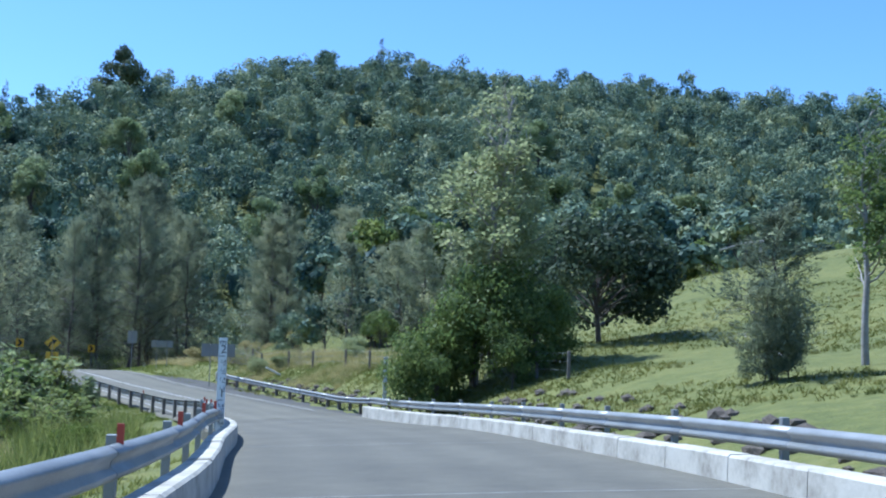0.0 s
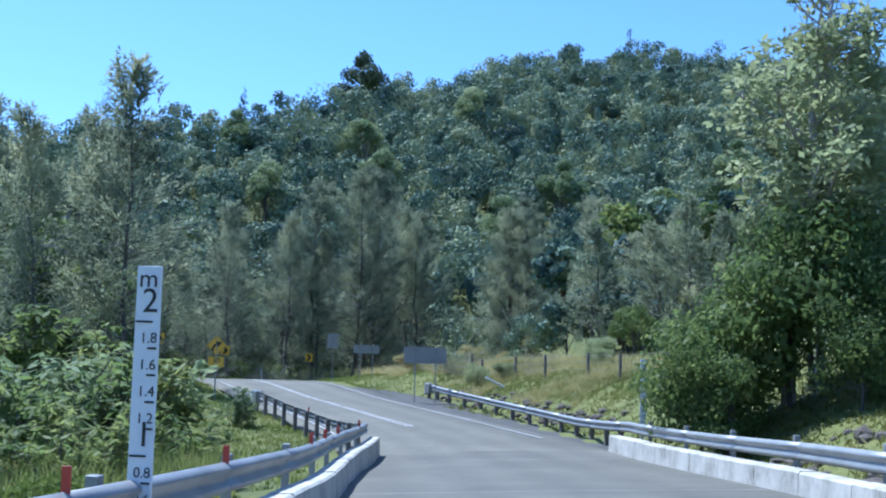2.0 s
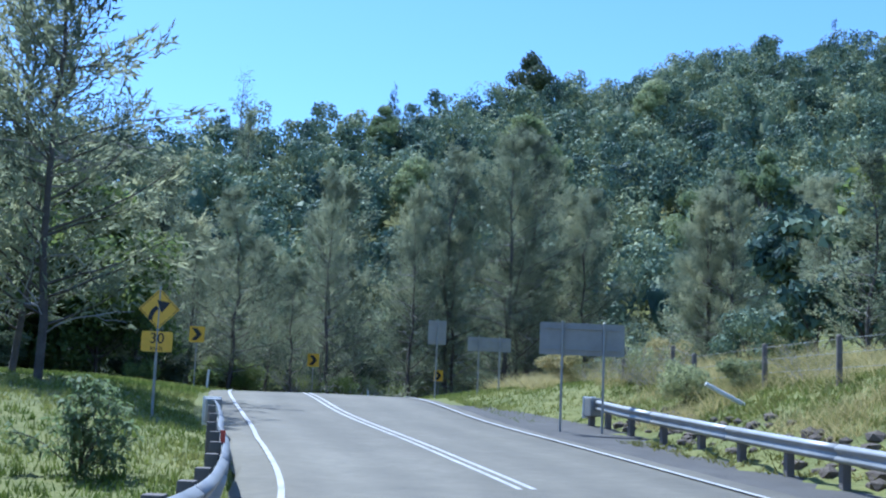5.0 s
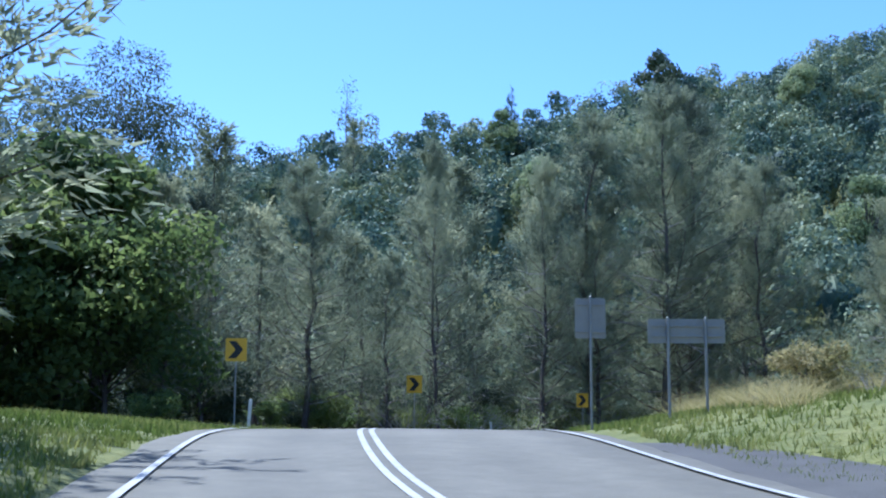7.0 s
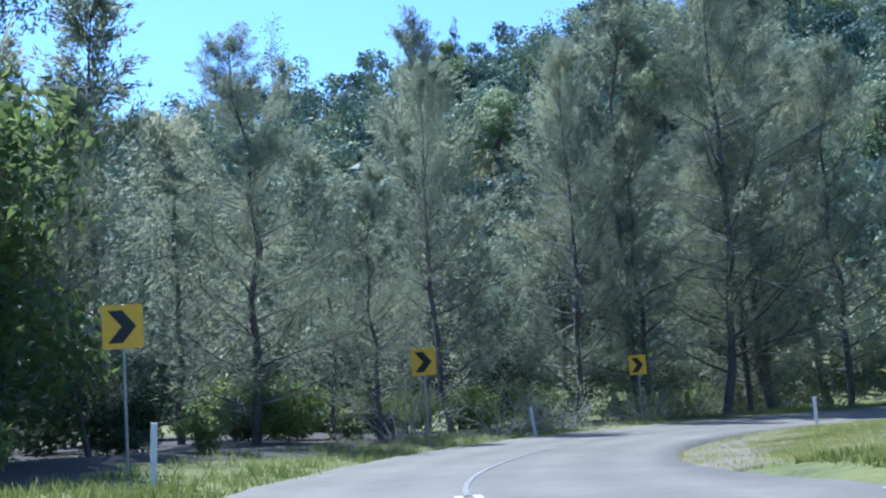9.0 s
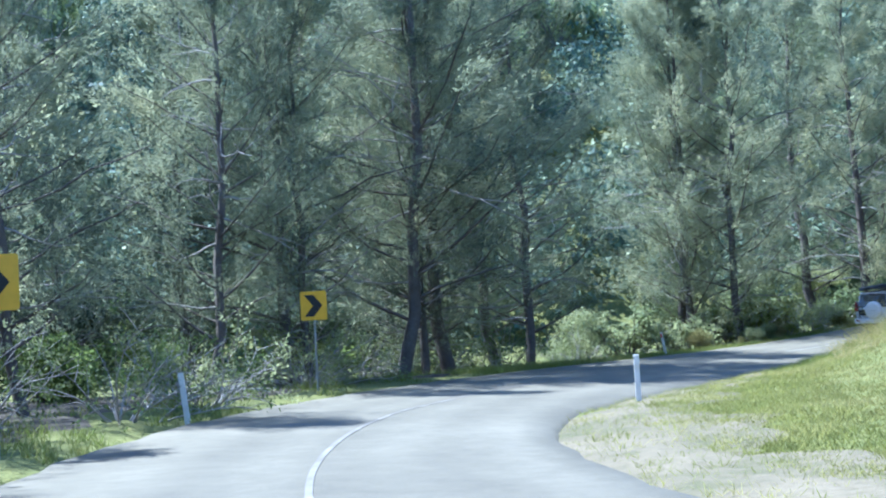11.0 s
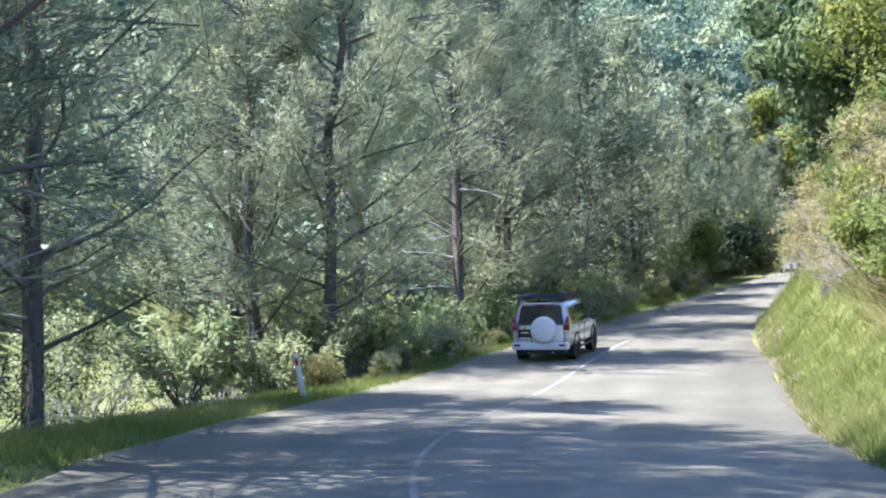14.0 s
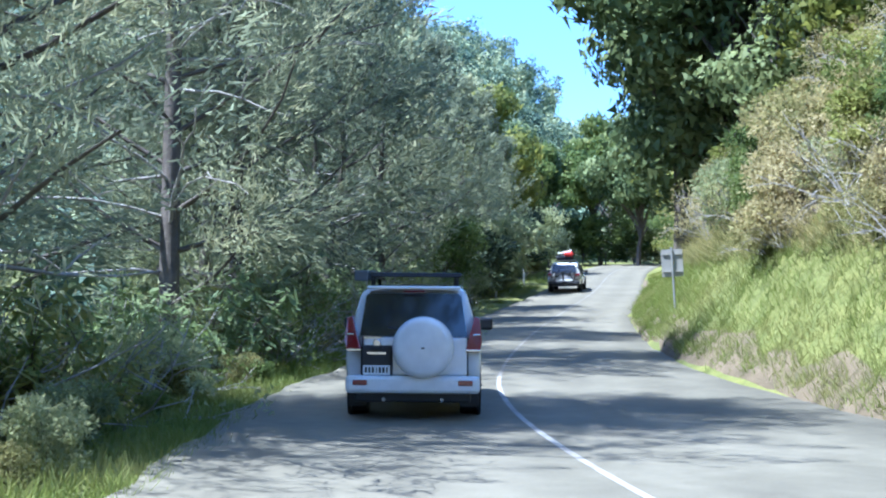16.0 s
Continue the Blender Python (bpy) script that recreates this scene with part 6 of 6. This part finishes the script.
def family_wagon():
    """A silver-white family wagon with bicycles behind and luggage on its roof."""
    t = tagged(new("family_wagon"), "silver-white wagon carrying rear bicycles and a loaded roof rack", "car")
    W = 0.93

    def sec(y, lean, z0, belt, top, w=W, roof=0.62):
        return [(0.0, y, z0), (w * 0.84, y, z0), (w * 0.98, y, z0 + 0.12), (w, y + lean * 0.05, z0 + 0.35), (w * 0.98, y + lean * 0.15, belt - 0.05),
                (w * 0.93, y + lean * 0.22, belt), (w * 0.82, y + lean * 0.62, belt + (top - belt) * 0.55), (roof + 0.08, y + lean * 0.92, top - 0.09), (roof, y + lean, top - 0.03), (0.0, y + lean, top)]
    part("body", soft(shell([sec(-0.95, 0.45, 0.45, 1.02, 1.6, 0.86), sec(-0.8, 0.4, 0.4, 1.05, 1.64, 0.92), sec(-0.2, 0.15, 0.32, 1.05, 1.68), sec(1.0, 0, 0.3, 1.03, 1.7), sec(1.7, -0.1, 0.3, 1.02, 1.66),
          sec(2.3, -0.45, 0.3, 1.0, 1.4, 0.92, 0.55), sec(2.8, -0.2, 0.32, 0.95, 1.06, 0.91, 0.7), sec(3.5, -0.05, 0.35, 0.86, 0.94, 0.86, 0.65), sec(3.75, -0.05, 0.4, 0.7, 0.8, 0.74, 0.5)]), 0.03, 2), WHITE_PAINT, t, smooth=True)
    part("rear_window", plate_on([(-0.68, -0.89, 1.08), (0.68, -0.89, 1.08), (0.6, -0.6, 1.52), (-0.6, -0.6, 1.52)], 0.015), GLASS, t)
    part("bumper", boxed((1.74, 0.2, 0.24), (0, -0.98, 0.5), 0.05), BLACK, t)
    part("number_plate", boxed((0.37, 0.012, 0.12), (0, -0.985, 0.86), 0.006), SIGN_WHITE, t)
    for sx in (-1, 1):
        part("tail_light", boxed((0.26, 0.1, 0.17), (sx * 0.76, -0.93, 0.98), 0.03), RED_LENS, t)
        part("side_window", plate_on([(sx * 0.915, -0.5, 1.09), (sx * 0.915, 2.0, 1.07), (sx * 0.75, 1.5, 1.52), (sx * 0.75, -0.3, 1.52)][:: (-1 if sx > 0 else 1)], 0.012), GLASS, t)
        part("mirror", boxed((0.2, 0.12, 0.15), (sx * 1.04, 1.85, 1.12), 0.03), BLACK, t)
        for y in (0.0, 2.75):
            part("wheel_arch", lathe([(0.42, sx * 0.89), (0.42, sx * 0.94), (0.35, sx * 0.94), (0.35, sx * 0.89)], 24, "x"), BLACK, t).location = (0, y, 0.36)
            wheel(t, sx * 0.79, y, 0.35, 0.23, ALLOY)
    part("bike_rack", tubes("bike_rack", [(np.array([(0, -0.95, 0.45), (0, -1.5, 0.45), (0, -1.45, 1.2)]), np.full(3, 0.03)), (np.array([(-0.75, -1.25, 0.52), (0.75, -1.25, 0.52)]), np.full(2, 0.03)), (np.array([(-0.75, -1.45, 0.52), (0.75, -1.45, 0.52)]), np.full(2, 0.03))], BLACK, 8), None, t)
    bicycle(t, (-0.25, -1.22, 0.55), Matrix.Identity(4), BLACK)
    bicycle(t, (0.3, -1.42, 0.62), Matrix.Rotation(math.pi, 4, "Z") @ Matrix.Rotation(0.2, 4, "Y"), DARK_CLOTH)
    tray = part("roof_basket", boxed((1.1, 1.5, 0.05), (0, 0.5, 1.75), 0.02), BLACK, t)
    part("luggage_bag", boxed((0.95, 1.0, 0.3), (-0.05, 0.4, 1.93), 0.12), DARK_CLOTH, tray)
    part("red_bag", boxed((0.5, 0.6, 0.24), (0.2, 0.1, 2.12), 0.1), RED_CLOTH, tray)
    part("rolled_mat", tube([(-0.4, -0.05, 2.14), (0.35, 0.1, 2.3)], 0.05), SIGN_WHITE, tray)
    return t


place_car(family_wagon(), 29.5, 177.4, -61, 5.0)

# ---------- rock face in the cut bank ----------
def outcrop(s0, s1, l0, l1, rough, seed):
    """Layered rock that stands out of the bank's slope, stepped in ledges and broken along joints."""
    a, b = np.meshgrid(np.arange(s0, s1, 0.3), np.linspace(l0, l1, 15), indexing="ij")
    p = road_at(a.ravel(), b.ravel())
    z = lands(p[:, 0], p[:, 1])
    inside = np.sin(np.pi * (a - s0) / (s1 - s0)) ** 0.5 * np.sin(np.pi * (b - l0) / (l1 - l0)) ** 0.6
    push = np.array([noise.noise((x * 0.9, y * 0.9, seed)) * 0.5 + abs(noise.noise((x * 0.6, y * 0.6, h * 2.4 + seed))) for (x, y, _), h in zip(p, z)])
    z = np.round((z + rough * push) / 0.42) * 0.42 * 0.7 + (z + rough * push) * 0.3
    away = road_at(a.ravel(), b.ravel() - 1.0)[:, :2] - p[:, :2]
    p[:, :2] += away * (inside.ravel() * rough * (0.35 + push))[:, None]
    p[:, 2] = z - 0.5 * (1 - inside.ravel()) + 0.12
    ix = np.arange(a.size).reshape(a.shape)
    q = np.stack([ix[:-1, :-1], ix[:-1, 1:], ix[1:, 1:], ix[1:, :-1]], -1).reshape(-1, 4)
    return tagged(part("rock_face", mesh_of("rock_face", p, q, ROCK), None), "dark brown layered rock exposed in the cut bank", "rock face", kind="structure")


outcrop(164.5, 174.0, 8.6, 10.8, 0.55, 3.0)
outcrop(176.0, 181.0, 7.6, 9.0, 0.4, 8.0)

# ---------- rubble and a dead branch on the pasture ----------
def stone(x, y, size, seed):
    r = np.random.default_rng(seed)
    bm = bmesh.new()
    bmesh.ops.create_icosphere(bm, subdivisions=1, radius=1.0)
    for v in bm.verts:
        v.co = Vector((v.co.x * size * r.uniform(0.7, 1.2), v.co.y * size * r.uniform(0.7, 1.2), v.co.z * size * r.uniform(0.45, 0.8)))
    ob = part("stone", bm, ROCK)
    ob.matrix_basis = Matrix.Translation((x, y, land(x, y) + size * 0.15)) @ Matrix.Rotation(r.uniform(0, 6), 4, "Z")
    return tagged(ob, "rough grey-brown stone on the roadside bank", "stone", "stones beside the road")


rs = np.random.default_rng(21)
for k in range(150):
    p = road_at(rs.uniform(14, 46), rs.uniform(6.4, 9.8))
    stone(p[0], p[1], rs.uniform(0.1, 0.34), 300 + k)
for k in range(120):
    sk = rs.uniform(60, 80)
    p = road_at(sk, np.interp(sk, [58, 66, 79], [6.45, 7.1, 8.4]) + rs.uniform(0.4, 1.9))
    stone(p[0], p[1], rs.uniform(0.1, 0.26), 400 + k)
db = tagged(new("dead_branch"), "bleached dead branch standing on the pasture crest", "branch")
part("limbs", tubes("limbs", [(np.array([(-2.6, 0, 1.0), (-1.0, 0, 1.5), (0.4, 0, 1.75), (1.6, 0, 1.7)]), np.array([0.05, 0.08, 0.1, 0.05])),
                              (np.array([(0.4, 0, 1.75), (0.5, 0, 0.8), (0.45, 0, -0.4)]), np.array([0.09, 0.1, 0.13])),
                              (np.array([(0.45, 0, 1.5), (1.0, 0.1, 2.3), (1.2, 0.1, 2.9)]), np.array([0.06, 0.04, 0.02]))], PALE_BARK, 6), None, db)
set_at(db, 24.5, 84.0, 0)
